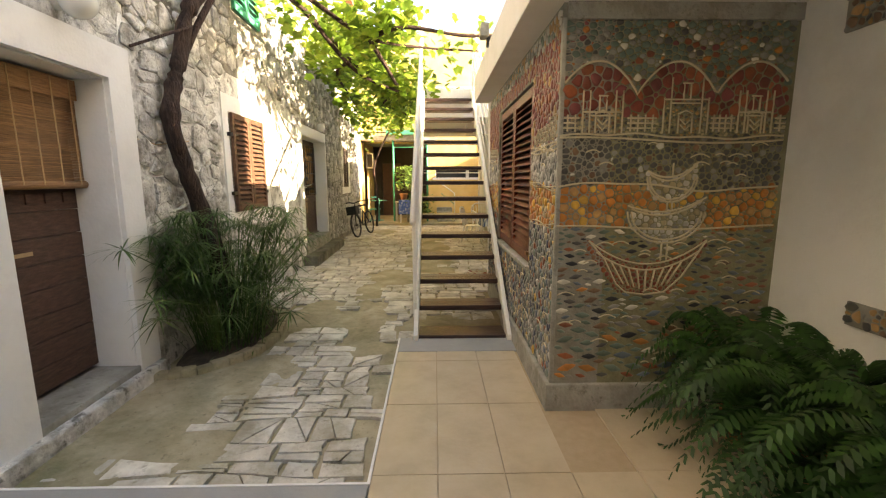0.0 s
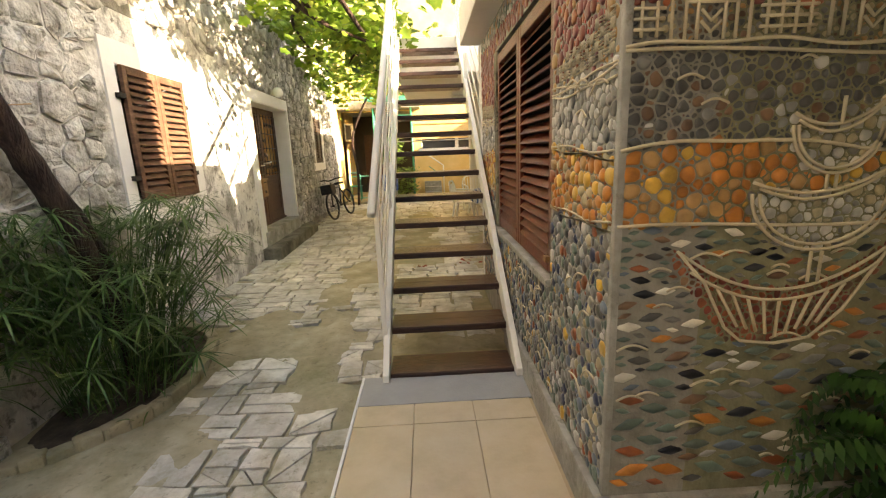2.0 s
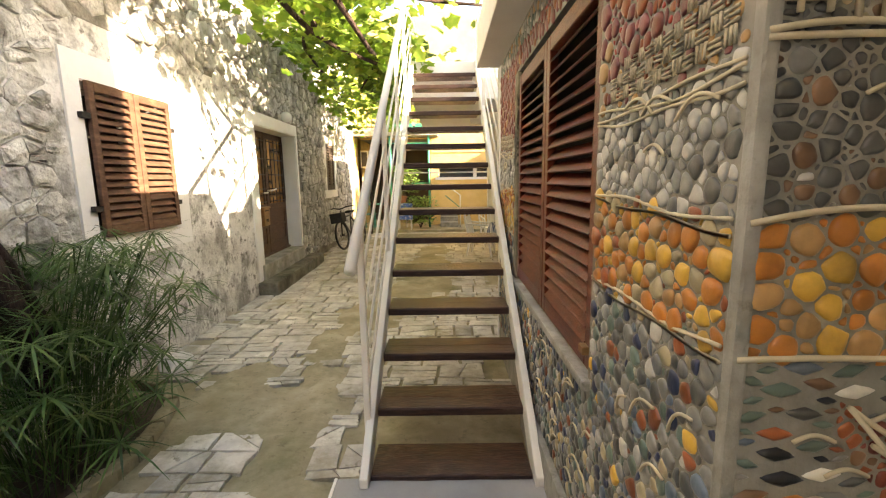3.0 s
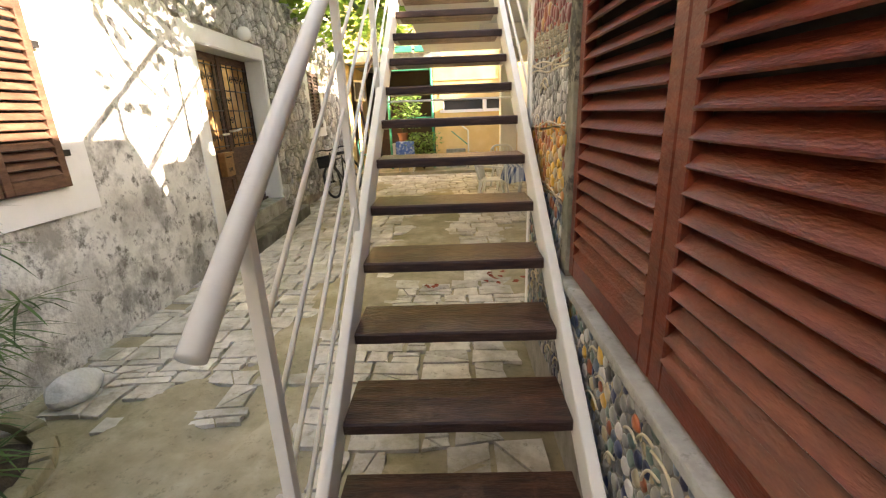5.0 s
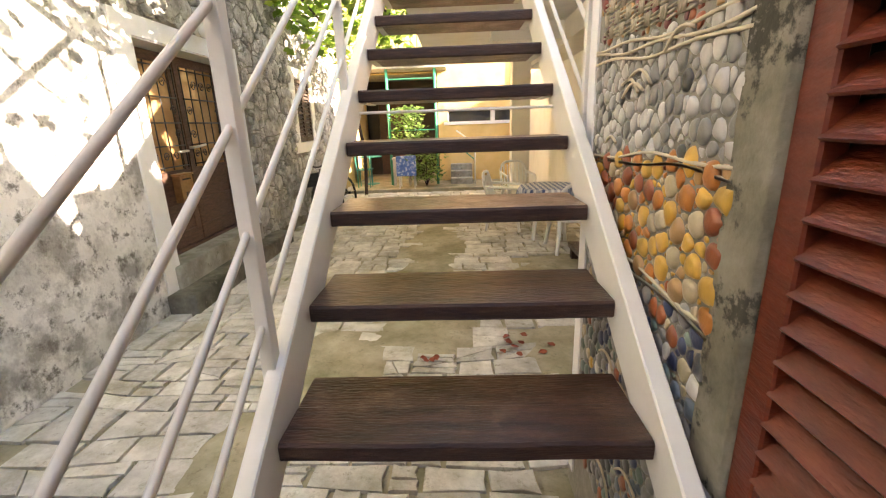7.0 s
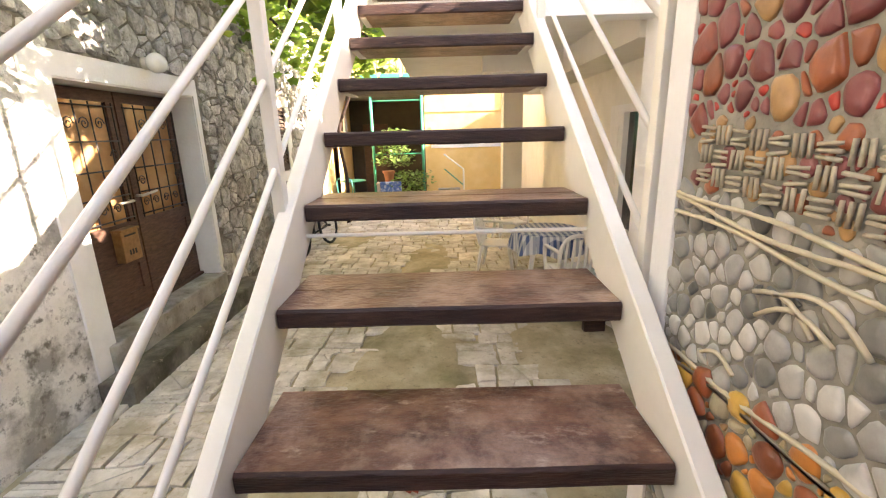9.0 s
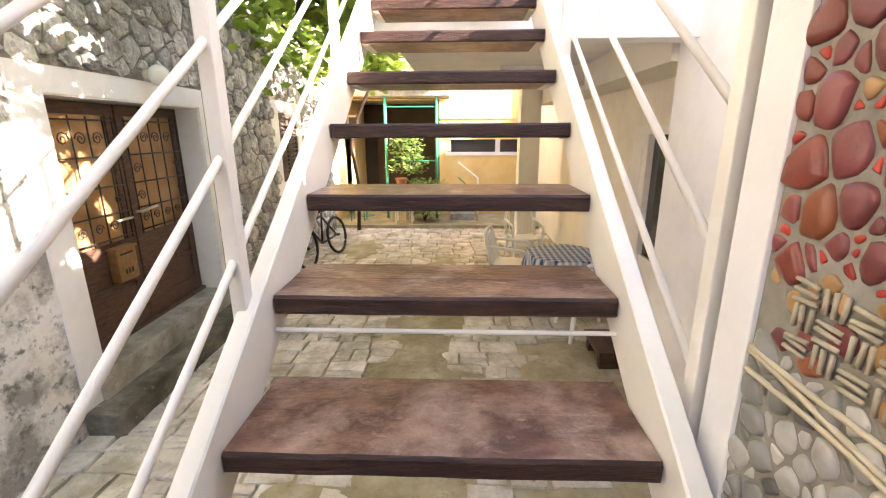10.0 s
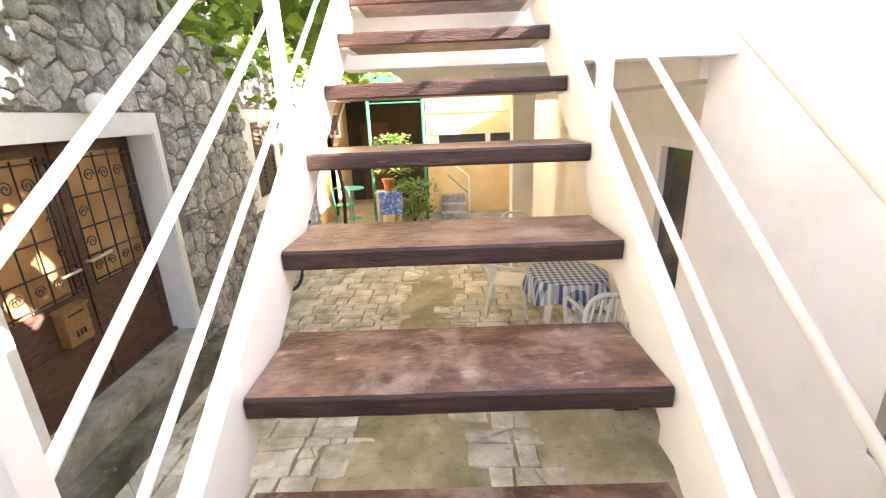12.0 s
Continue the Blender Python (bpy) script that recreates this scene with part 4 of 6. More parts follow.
for i, (p, q) in enumerate(zip(pts, pts[1:])):
    m = (p + q) / 2
    L = (q - p).length * 0.52
    ang = math.atan2(q.y - p.y, q.x - p.x)
    b = box(-L, L, -0.045, 0.045, -0.03, rp.uniform(0.045, 0.075), 0.015)
    bmesh.ops.transform(b, verts=b.verts, matrix=Matrix.Translation(m) @ Matrix.Rotation(ang + rp.uniform(-0.1, 0.1), 4, "Z"))
    part("stone", b, M_conc, edge)
b = bmesh.new()
bmesh.ops.create_grid(b, x_segments=16, y_segments=24, size=0.5)
for v in b.verts:
    v.co = (-1.8 + v.co.x * 0.62, 0.32 + v.co.y * 1.55, ZG + 0.03 + 0.015 * noise.noise((v.co.x * 9, v.co.y * 9, 0)) - 0.35 * max(0, v.co.x ** 2 + v.co.y ** 2 - 0.16))
solid("soil_bed", b, M_soil, "dark soil of the sedge bed", "soil", kind="stuff", smooth=True)
b = bmesh.new()
bmesh.ops.create_icosphere(b, subdivisions=3, radius=0.14)
for v in b.verts:
    v.co = Vector((v.co.x * 0.8, v.co.y * 1.1, v.co.z * 0.62)) * (1 + 0.35 * noise.noise(v.co * 7)) + Vector((-1.88, 1.48, ZG + 0.06))
solid("boulder", b, M_limestone, "small pale rock lying by the planting bed", "rock", smooth=False)


def vine():
    plant = thing("grapevine", "old grapevine with a twisted dark trunk and sunlit leaves", "vine", (-1.85, 0.75, ZG))
    off = base_of(plant)
    tr = spline([(-1.88, 0.45, ZG), (-1.94, 0.36, 0.5), (-1.97, 0.22, 1.1), (-1.99, 0.0, 1.6), (-2.0, -0.1, 1.98), (-1.99, 0.1, 2.47), (-1.95, 0.33, 3.0), (-1.7, 0.9, 3.5)], 6)
    n = len(tr)
    part("trunk", tube(tr, 0.06, 10, radii=[0.080 - 0.022 * i / n + 0.022 * noise.noise((i * 0.9, 0, 0)) for i in range(n)]), M_bark, plant, smooth=True)
    tr2 = spline([(-1.9, 0.56, 0.3), (-1.96, 0.34, 1.05), (-2.0, 0.12, 1.45), (-1.95, -0.12, 1.8), (-2.0, 0.05, 2.25), (-1.96, 0.28, 2.7), (-1.8, 0.6, 3.3)], 6)
    part("trunk", tube(tr2, 0.03, 8, radii=[0.03 + 0.008 * noise.noise((i * 0.7, 5, 0)) for i in range(len(tr2))]), M_bark, plant, smooth=True)
    arms = [[(-1.7, 0.9, 3.5), (-1.3, 1.5, 3.5), (-0.7, 2.3, 3.3), (0.1, 3.1, 3.4), (0.9, 3.6, 3.5)],
            [(-1.7, 0.9, 3.5), (-1.5, 2.2, 3.6), (-1.2, 3.8, 3.4), (-0.8, 5.4, 3.1), (-0.5, 7.2, 3.0)],
            [(-0.7, 2.3, 3.3), (-0.45, 3.2, 2.95), (-0.5, 4.2, 3.05), (-0.9, 5.2, 2.9)],
            [(-1.2, 3.8, 3.4), (-1.7, 5.0, 3.5), (-1.8, 6.5, 3.4), (-1.7, 8.0, 3.1)],
            [(-0.7, 2.3, 3.3), (-0.2, 2.2, 3.4), (0.6, 2.2, 3.3), (1.5, 2.4, 3.4)],
            [(-1.5, 2.2, 3.6), (-1.0, 3.0, 3.05), (-0.4, 3.8, 2.9), (-0.2, 4.6, 3.0)]]
    for a in arms:
        p = spline(a, 7)
        part("branch", tube(p, 0.03, 7, radii=[0.034 - 0.02 * i / len(p) + 0.006 * noise.noise((i * 0.8, a[0][0] * 3, 1)) for i in range(len(p))]), M_bark, plant, smooth=True)
    lv = []

    def leaf(c, size):
        dx = c.x - LX(c.y)
        ly, lz = c.y + 0.287 * dx, c.z - 0.485 * dx
        if 0.9 < ly < 4.0 and 1.1 < lz < 2.45 and rp.random() < 0.8:
            return                       # most leaves that would shadow the wall's sun patch are left out
        yaw, pit, rol = rp.uniform(0, 6.28), rp.gauss(0, 0.55), rp.gauss(0, 0.55)
        m = Matrix.Translation(c - off) @ Euler((pit, rol, yaw)).to_matrix().to_4x4()
        o = [(0, -0.5), (0.38, -0.42), (0.32, -0.1), (0.55, 0.05), (0.28, 0.25), (0.0, 0.58), (-0.28, 0.25), (-0.55, 0.05), (-0.32, -0.1), (-0.38, -0.42)]
        v = [tuple(m @ Vector((0, 0, 0.06 * size)))] + [tuple(m @ Vector((x * size, y * size, -0.12 * size * (abs(x) + abs(y))))) for x, y in o]
        lv.append((v, [(0, i + 1, (i + 1) % 10 + 1) for i in range(10)], 0))
    for a in arms:
        p = spline(a, 8)
        for i in range(int(len(p) * 15)):
            q = rp.choice(p)
            r = rp.gauss(0, 0.34)
            c = Vector((max(q.x + rp.gauss(0, 0.34), LX(q.y) + 0.08), q.y + r, q.z + abs(rp.gauss(0, 0.22)) - 0.06))
            if c.x < -1.0 and c.y < 6.5:
                c.z = max(c.z, 3.35 + rp.uniform(0, 0.3))
            # leaves over the stairs are thinned to let sun reach the wall
            if (c.x > -1.0 or c.y > 2.4 or rp.random() < 0.3) and not (c.x > -0.1 and c.y < 4 and rp.random() < 0.72):
                leaf(c, rp.uniform(0.09, 0.17))
    for i in range(1100):
        y = rp.uniform(3.0, 9.8)
        x = rp.uniform(LX(y) + 0.1, 0.2 - 0.09 * (y - 3))
        leaf(Vector((x, y, (3.12 if x > -1.0 or y > 7 else 3.5) - 0.02 * y + rp.uniform(0, 0.6) - 0.35 * max(0, noise.noise((x * 1.3, y * 0.8, 2))))), rp.uniform(0.10, 0.19))
    # hanging sprays
    for cx, cy, cz, k in ((-1.2, 5.4, 3.0, 26), (-1.5, 6.65, 2.85, 26), (-0.7, 5.3, 3.0, 30), (0.35, 2.1, 3.05, 24), (-1.2, 1.2, 3.1, 12), (-1.35, 2.6, 2.95, 22), (-1.75, 9.2, 2.85, 50), (-0.9, 8.5, 2.9, 60), (-0.6, 7.2, 2.95, 50)):
        for i in range(k):
            leaf(Vector((max(cx + rp.gauss(0, 0.14), LX(cy) + 0.05), cy + rp.gauss(0, 0.25), cz + rp.gauss(0, 0.16))), rp.uniform(0.09, 0.15))
    soup("crown", lv, [M_leaf], plant, kind="stuff")


vine()
t2 = spline([(-1.75, 10.55, ZG), (-1.7, 10.5, 0.9), (-1.78, 10.45, 1.8), (-1.5, 10.3, 2.5), (-1.1, 10.0, 3.1), (-0.8, 9.4, 3.4)], 6)
solid("vine_trunk", tube(t2, 0.05, 8, radii=[0.04 - 0.015 * i / len(t2) for i in range(len(t2))]), M_bark, "bare dark vine trunk rising by the loggia", "vine", smooth=True)


def fern(at, n, reach, seed, lo=-1.0, hi=5.3):
    r = random.Random(seed)
    plant = thing("fern", "large lush sword fern in the dark porch corner", "plant", at, "ferns")
    lv = []
    for k in range(n):
        a = lo + (hi - lo) * k / n + r.uniform(-0.15, 0.15)
        L, up = reach * r.uniform(0.6, 1.05), r.uniform(0.45, 1.25)
        steps = 30
        prev = None
        for i in range(steps):
            t = i / (steps - 1)
            rad = L * t
            z = 0.12 + up * math.sin(math.pi * min(1, t * 0.62)) * 0.62 - 0.42 * t * t
            p = Vector((min(rad * math.cos(a), 2.2 - at[0]), min(rad * math.sin(a), HY0 - 0.06 - at[1]), max(0.02, z)))
            if prev is not None and i > 2:
                d = (p - prev)
                s = d.cross(Vector((0, 0, 1)))
                s = s.normalized() if s.length > 1e-6 else Vector((1, 0, 0))
                wl = 0.085 * math.sin(math.pi * (0.1 + 0.88 * t)) * reach / 0.8
                for sg in (-1, 1):
                    q = p + s * sg * wl + d * 0.5 - Vector((0, 0, 0.25 * wl))
                    q.y = min(q.y, HY0 - 0.045 - at[1])
                    q.x = min(q.x, 2.22 - at[0])
                    v, f, sl_ = blade(p, q, 0.03 * reach / 0.8, 0.01, 2, side=d)
                    lv.append((v, f, 0))
            prev = p
    soup("fronds", lv, [M_fern], plant, kind="stuff")
    b = lathe([(0.10, 0), (0.14, 0.02), (0.16, 0.2), (0.15, 0.21), (0.13, 0.19)], at, 16)
    part("pot", b, M_terra, plant)


fern((1.9, -1.62, 0.0), 66, 0.72, 3)
fern((1.98, -2.05, 0.0), 76, 0.85, 4)
fern((2.05, -2.5, 0.0), 60, 0.8, 6)

# ---- courtyard furniture ----


def plastic_chair(x, y, turn):
    ch = thing("plastic_chair", "white plastic garden armchair beside the round table", "chair", (0, 0, 0), "garden chairs")
    b = bmesh.new()
    bmesh.ops.create_grid(b, x_segments=6, y_segments=6, size=0.21)
    for v in b.verts:
        v.co.z = 0.42 - 0.5 * (0.03 - v.co.x ** 2 * 0.5) - 0.02 * v.co.y
    ex = bmesh.ops.extrude_face_region(b, geom=b.faces[:])
    bmesh.ops.translate(b, verts=[g for g in ex["geom"] if isinstance(g, bmesh.types.BMVert)], vec=(0, 0, -0.02))
    bmesh.ops.recalc_face_normals(b, faces=b.faces)
    part("seat", b, M_plastic, ch, smooth=True)
    for sx, sy in ((-1, -1), (1, -1), (-1, 1), (1, 1)):
        part("leg", tube([(sx * 0.2, sy * 0.18, 0.42), (sx * 0.25, sy * 0.25, 0.0)], 0.025, 6, radii=[0.03, 0.02]), M_plastic, ch)
    for sx in (-1, 1):
        part("armrest", tube(spline([(sx * 0.235, -0.2, 0.3), (sx * 0.25, -0.23, 0.6), (sx * 0.255, -0.05, 0.645), (sx * 0.24, 0.25, 0.66)], 4), 0.02, 6), M_plastic, ch, smooth=True)
    for i in range(6):
        a = -0.17 + i * 0.068
        part("back_slat", tube([(a, 0.2, 0.42), (a * 1.05, 0.25, 0.62), (a * 1.05, 0.29, 0.8)], 0.013, 6), M_plastic, ch)
    part("back_frame", tube(spline([(-0.23, 0.2, 0.42), (-0.24, 0.27, 0.7), (-0.16, 0.3, 0.83), (0, 0.31, 0.85), (0.16, 0.3, 0.83), (0.24, 0.27, 0.7), (0.23, 0.2, 0.42)], 5), 0.022, 6), M_plastic, ch, smooth=True)
    ch.matrix_world = pose(x, y, ZG, 0, 0, turn)
    return ch


plastic_chair(1.12, 6.85, 75)
plastic_chair(1.8, 5.62, 185)
plastic_chair(1.5, 8.3, 10)


def check_cloth():
    m = bpy.data.materials.new("checked_cloth")
    m.use_nodes = True
    n, l = m.node_tree.nodes, m.node_tree.links
    geo = n.new("ShaderNodeTexCoord")
    mixes = None
    fac = []
    for ax in range(2):
        sp = n.new("ShaderNodeSeparateXYZ")
        l.new(geo.outputs["Object"], sp.inputs[0])
        mu = n.new("ShaderNodeMath")
        mu.operation = "MULTIPLY"
        mu.inputs[1].default_value = 14.0
        l.new(sp.outputs[ax], mu.inputs[0])
        fr = n.new("ShaderNodeMath")
        fr.operation = "FRACT"
        l.new(mu.outputs[0], fr.inputs[0])
        gt = n.new("ShaderNodeMath")
        gt.operation = "GREATER_THAN"
        gt.inputs[1].default_value = 0.5
        l.new(fr.outputs[0], gt.inputs[0])
        fac.append(gt)
    ad = n.new("ShaderNodeMath")
    ad.operation = "ADD"
    l.new(fac[0].outputs[0], ad.inputs[0])
    l.new(fac[1].outputs[0], ad.inputs[1])
    hf = n.new("ShaderNodeMath")
    hf.operation = "MULTIPLY"
    hf.inputs[1].default_value = 0.5
    l.new(ad.outputs[0], hf.inputs[0])
    cr = n.new("ShaderNodeValToRGB")
    cr.color_ramp.elements[0].color = (0.62, 0.64, 0.66, 1)
    cr.color_ramp.elements[1].color = (0.05, 0.09, 0.22, 1)
    l.new(hf.outputs[0], cr.inputs[0])
    l.new(cr.outputs[0], n["Principled BSDF"].inputs["Base Color"])
    n["Principled BSDF"].inputs["Roughness"].default_value = 0.9
    return m


M_check = check_cloth()


def round_table(x, y):
    tb = thing("round_table", "white plastic round garden table", "table", (x, y, ZG))
    part("tabletop", lathe([(0.02, 0.68), (0.4, 0.68), (0.41, 0.695), (0.4, 0.71)], (x, y, ZG), 28), M_plastic, tb)
    for k in range(4):
        a = 0.6 + k * 1.571
        part("leg", tube([(x + 0.2 * math.cos(a), y + 0.2 * math.sin(a), ZG + 0.68), (x + 0.3 * math.cos(a), y + 0.3 * math.sin(a), ZG)], 0.025, 6), M_plastic, tb)
    b = bmesh.new()
    c = b.verts.new((0, 0, 0.0))
    rings = []
    N = 48
    for j, (r, z) in enumerate(((0.2, 0), (0.4, 0), (0.42, -0.012), (0.435, -0.1), (0.45, -0.24))):
        rings.append([b.verts.new(((r + (0.022 * (j - 2) * math.sin(k * 7 * 6.283 / N) if j > 2 else 0)) * math.cos(6.283 * k / N), (r + (0.022 * (j - 2) * math.sin(k * 7 * 6.283 / N) if j > 2 else 0)) * math.sin(6.283 * k / N), z - (0.03 * math.sin(k * 4 * 6.283 / N) if j == 4 else 0))) for k in range(N)])
    for k in range(N):
        b.faces.new((c, rings[0][k], rings[0][(k + 1) % N]))
        for r0, r1 in zip(rings, rings[1:]):
            b.faces.new((r0[k], r0[(k + 1) % N], r1[(k + 1) % N], r1[k]))
    bmesh.ops.recalc_face_normals(b, faces=b.faces)
    ob = solid("tablecloth", b, M_check, "blue and white checked cloth draped on the round table", "tablecloth", smooth=True)
    ob.location = (x, y, ZG + 0.715)


round_table(1.66, 6.25)


def bicycle(x, y, turn):
    bk = thing("bicycle", "dark bicycle leaning against the stone wall", "bicycle", (0, 0, 0))
    for cy in (-0.5, 0.5):
        wh = new("wheel")
        wh.parent = bk
        part("tyre", tube([(0, cy + 0.31 * math.cos(a), 0.33 + 0.31 * math.sin(a)) for a in (6.2832 * k / 28 for k in range(29))], 0.024, 7, cap=False), M_black, wh, smooth=True)
        sp = bmesh.new()
        for k in range(12):
            a = 6.283 * k / 12
            tube([(0, cy, 0.33), (0, cy + 0.3 * math.cos(a), 0.33 + 0.3 * math.sin(a))], 0.0025, 4, sp)
        part("spokes", sp, M_chrome, wh)
        part("hub", tube([(-0.05, cy, 0.33), (0.05, cy, 0.33)], 0.022, 8), M_iron, wh)
    fr = bmesh.new()
    for p, q in (((0, -0.02, 0.3), (0, 0.14, 0.78)), ((0, -0.02, 0.3), (0, -0.36, 0.7)), ((0, -0.36, 0.72), (0, 0.12, 0.74)), ((0, -0.02, 0.3), (0, 0.5, 0.33)), ((0, 0.5, 0.33), (0, 0.12, 0.72)), ((0, -0.5, 0.33), (0, -0.34, 0.88))):
        tube([p, q], 0.017, 7, fr)
    part("frame", fr, M_iron, bk, smooth=True)
    part("handlebar", tube(spline([(-0.3, -0.22, 0.95), (-0.15, -0.33, 0.95), (0.0, -0.36, 0.92), (0.15, -0.33, 0.95), (0.3, -0.22, 0.95)], 4), 0.014, 7), M_iron, bk, smooth=True)
    part("saddle", box(-0.07, 0.07, 0.0, 0.28, 0.8, 0.86, 0.025), M_black, bk)
    part("basket", box(-0.14, 0.14, -0.66, -0.42, 0.62, 0.84, 0.02), M_black, bk)
    bk.matrix_world = pose(x, y, ZG, 0, -9, turn)


bicycle(-1.78, 8.25, -12)

# ---- yellow house fittings ----
for x in (-0.08, -1.25):
    solid("green_post", tube([(x, 11.55, -0.2), (x, 11.55, 2.8)], 0.035, 10), M_green, "slim green painted steel post carrying the balcony", "post", "green posts", smooth=True)
for z in (1.35, 2.55):
    solid("green_bar", tube([(-1.25, 11.55, z), (-0.08, 11.55, z)], 0.014, 8), M_green, "thin green steel cross bar between posts", "bar", "green bars")
winy = thing("window_5", "low strip windows in white frames on the yellow wall", "window", (1.1, YY, 1.52), kind="structure")
for x0, x1 in ((0.2, 1.35), (1.40, 2.0)):
    part("pane", box(x0, x1, YY + 0.1, YY + 0.11, 1.52, 1.82), M_slate, winy)
    for a, c in ((x0, x0 + 0.03), (x1 - 0.03, x1)):
        part("frame", box(a, c, YY + 0.05, YY + 0.1, 1.52, 1.82), M_white, winy)
part("sill", box(0.1, 2.1, YY - 0.03, YY - 0.001, 1.44, 1.52), M_white, winy)
part("lintel", box(0.1, 2.1, YY - 0.02, YY - 0.001, 1.82, 1.95), M_yellow, winy)
part("mullion", box(1.35, 1.40, YY - 0.02, YY - 0.001, 1.52, 1.82), M_white, winy)
solid("dado_moulding", box(-0.04, 2.25, YY - 0.025, YY - 0.001, 2.3, 2.34), M_yellow, "thin moulding across the yellow wall", "moulding", kind="structure")
solid("drain_pipe", tube([(2.05, YY - 0.06, -0.02), (2.05, YY - 0.06, 3.2)], 0.045, 10), M_beige, "pale drain pipe on the yellow wall", "pipe", smooth=True)
dr = thing("door_3", "dark brown door in the shade of the loggia", "door", (-1.57, YY + 2.05, 0), kind="structure")
part("leaf", box(-1.94, -1.21, YY + 2.05, YY + 2.1, 0.0, 2.1), M_door, dr)
part("handle", box(-1.32, -1.27, YY + 2.02, YY + 2.05, 1.0, 1.06), M_chrome, dr)
rl = thing("steel_handrail", "pale bent pipe handrail by the garden steps", "railing", (0.85, 11.3, 0))
part("pipe", tube([(0.86, 11.3, -0.02), (0.86, 11.3, 0.98), (0.42, 11.75, 1.3)], 0.022, 8), M_steel, rl, smooth=True)
part("pipe", tube([(0.86, 11.3, 0.6), (0.42, 11.75, 0.95)], 0.014, 8), M_green, rl, smooth=True)
for i in range(3):
    b = box(0.25, 0.8, 11.35 + i * 0.27, 12.18, -0.02, 0.15 + i * 0.15 - 0.001 * i, 0.01)
    setting("step_garden_%d" % (i + 1), b, M_grey, "grey concrete garden step by the yellow house", "step")
bal2 = thing("balcony_railing", "dark steel balustrade along the balcony with fabric behind", "railing", (-1.2, 11.5, 2.95))
for i in range(19):
    x = -2.5 + i * 0.145
    part("baluster", box(x - 0.008, x + 0.008, 11.5, 11.515, 2.95, 3.75), M_iron, bal2)
for z in (3.02, 3.75):
    part("rail", box(-2.55, 0.15, 11.49, 11.525, z, z + 0.035), M_iron, bal2)
for i in range(3):
    x = -1.25 + i * 0.5
    bx_ = thing("flower_box", "green balcony flower box with small plants", "planter", (x, 11.4, 2.95), "flower boxes")
    part("trough", box(x - 0.22, x + 0.22, 11.30, 11.46, 2.955, 3.1, 0.01), M_green, bx_)
    soup("plants", [blade((rp.uniform(-0.2, 0.2), rp.uniform(-0.06, 0.06) - 0.02, 0.14), (rp.uniform(-0.25, 0.25), rp.uniform(-0.12, 0.1), rp.uniform(0.2, 0.42)), 0.03, 0.03, 2) for _ in range(60)], [M_shrub], bx_, kind="stuff")
ac = thing("wall_cabinet", "pale metal box hung high on the loggia wall", "cabinet", (-2.2, YY + 0.2, 1.9))
part("body", box(-2.3, -2.04, YY + 0.05, YY + 0.35, 1.85, 2.4, 0.01), M_beige, ac)
part("front", box(-2.26, -2.08, YY + 0.038, YY + 0.05, 1.9, 2.35, 0.003), M_dark, ac)


def shrub(at, rx, rz, n, seed, label):
    r = random.Random(seed)
    pl = thing("flowering_shrub", label, "shrub", at)
    lv = []
    st = bmesh.new()
    for i in range(12):
        a = r.uniform(0, 6.28)
        tube([Vector(at), Vector(at) + Vector((math.cos(a) * rx * 0.5, math.sin(a) * rx * 0.5, rz * r.uniform(0.5, 0.9)))], 0.008, 5, st)
    part("stems", st, M_bark, pl)
    for i in range(n):
        a, rr, z = r.uniform(0, 6.28), rx * math.sqrt(r.random()), rz * (0.15 + 0.85 * r.random())
        rr *= 0.55 + 0.6 * abs(noise.noise((math.cos(a) * 2, math.sin(a) * 2, z * 2 + seed))) + 0.15
        p = Vector((rr * math.cos(a), rr * math.sin(a), z))
        lv.append(blade(p, p + Vector((r.uniform(-0.1, 0.1), r.uniform(-0.1, 0.1), r.uniform(-0.03, 0.09))), 0.075, 0.02, 2))
    soup("crown", lv, [M_shrub], pl, kind="stuff")


shrub((-0.35, 11.2, 0.0), 0.5, 0.95, 900, 1, "sunlit leafy shrub beside the green post")
shrub((-0.75, 11.4, 0.95), 0.5, 0.95, 700, 2, "leafy shrub in a terracotta pot on a stand")
st_ = thing("pot_stand", "small pale wooden plant stand", "stand", (-1.0, 11.4, 0))
part("top", box(-1.2, -0.75, 11.25, 11.6, 0.66, 0.7, 0.006), M_beige, st_)
for x in (-1.18, -0.8):
    for y in (11.27, 11.55):
        part("leg", box(x, x + 0.035, y, y + 0.035, 0.0, 0.66), M_beige, st_)
solid("flower_pot", lathe([(0.09, 0), (0.13, 0.22), (0.15, 0.22), (0.15, 0.27), (0.12, 0.27)], (-0.9, 11.42, 0.701), 18), M_terra, "terracotta flower pot on the plant stand", "pot", smooth=False)
bc = thing("draped_chair", "garden chair draped with a blue and white towel", "chair", (-0.8, 11.0, 0))
part("seat", box(-1.02, -0.58, 10.85, 11.25, 0.4, 0.43, 0.01), M_plastic, bc)
for x in (-1.0, -0.63):
    for y in (10.87, 11.2):
        part("leg", box(x, x + 0.03, y, y + 0.03, 0.0, 0.4), M_plastic, bc)
part("towel", box(-1.04, -0.56, 10.80, 10.845, 0.3, 0.78, 0.02), M_blue, bc, "blue and white patterned towel")
gt = thing("garden_table", "small round green metal bistro table", "table", (-1.85, 11.9, 0))
part("top", lathe([(0.3, 0.7), (0.31, 0.71), (0.3, 0.72)], (-1.85, 11.9, 0), 22), M_teal, gt)
part("stem", tube([(-1.85, 11.9, 0.0), (-1.85, 11.9, 0.7)], 0.02, 8), M_teal, gt)
part("foot", lathe([(0.2, 0.0), (0.19, 0.015), (0.03, 0.03)], (-1.85, 11.9, 0), 16), M_teal, gt)
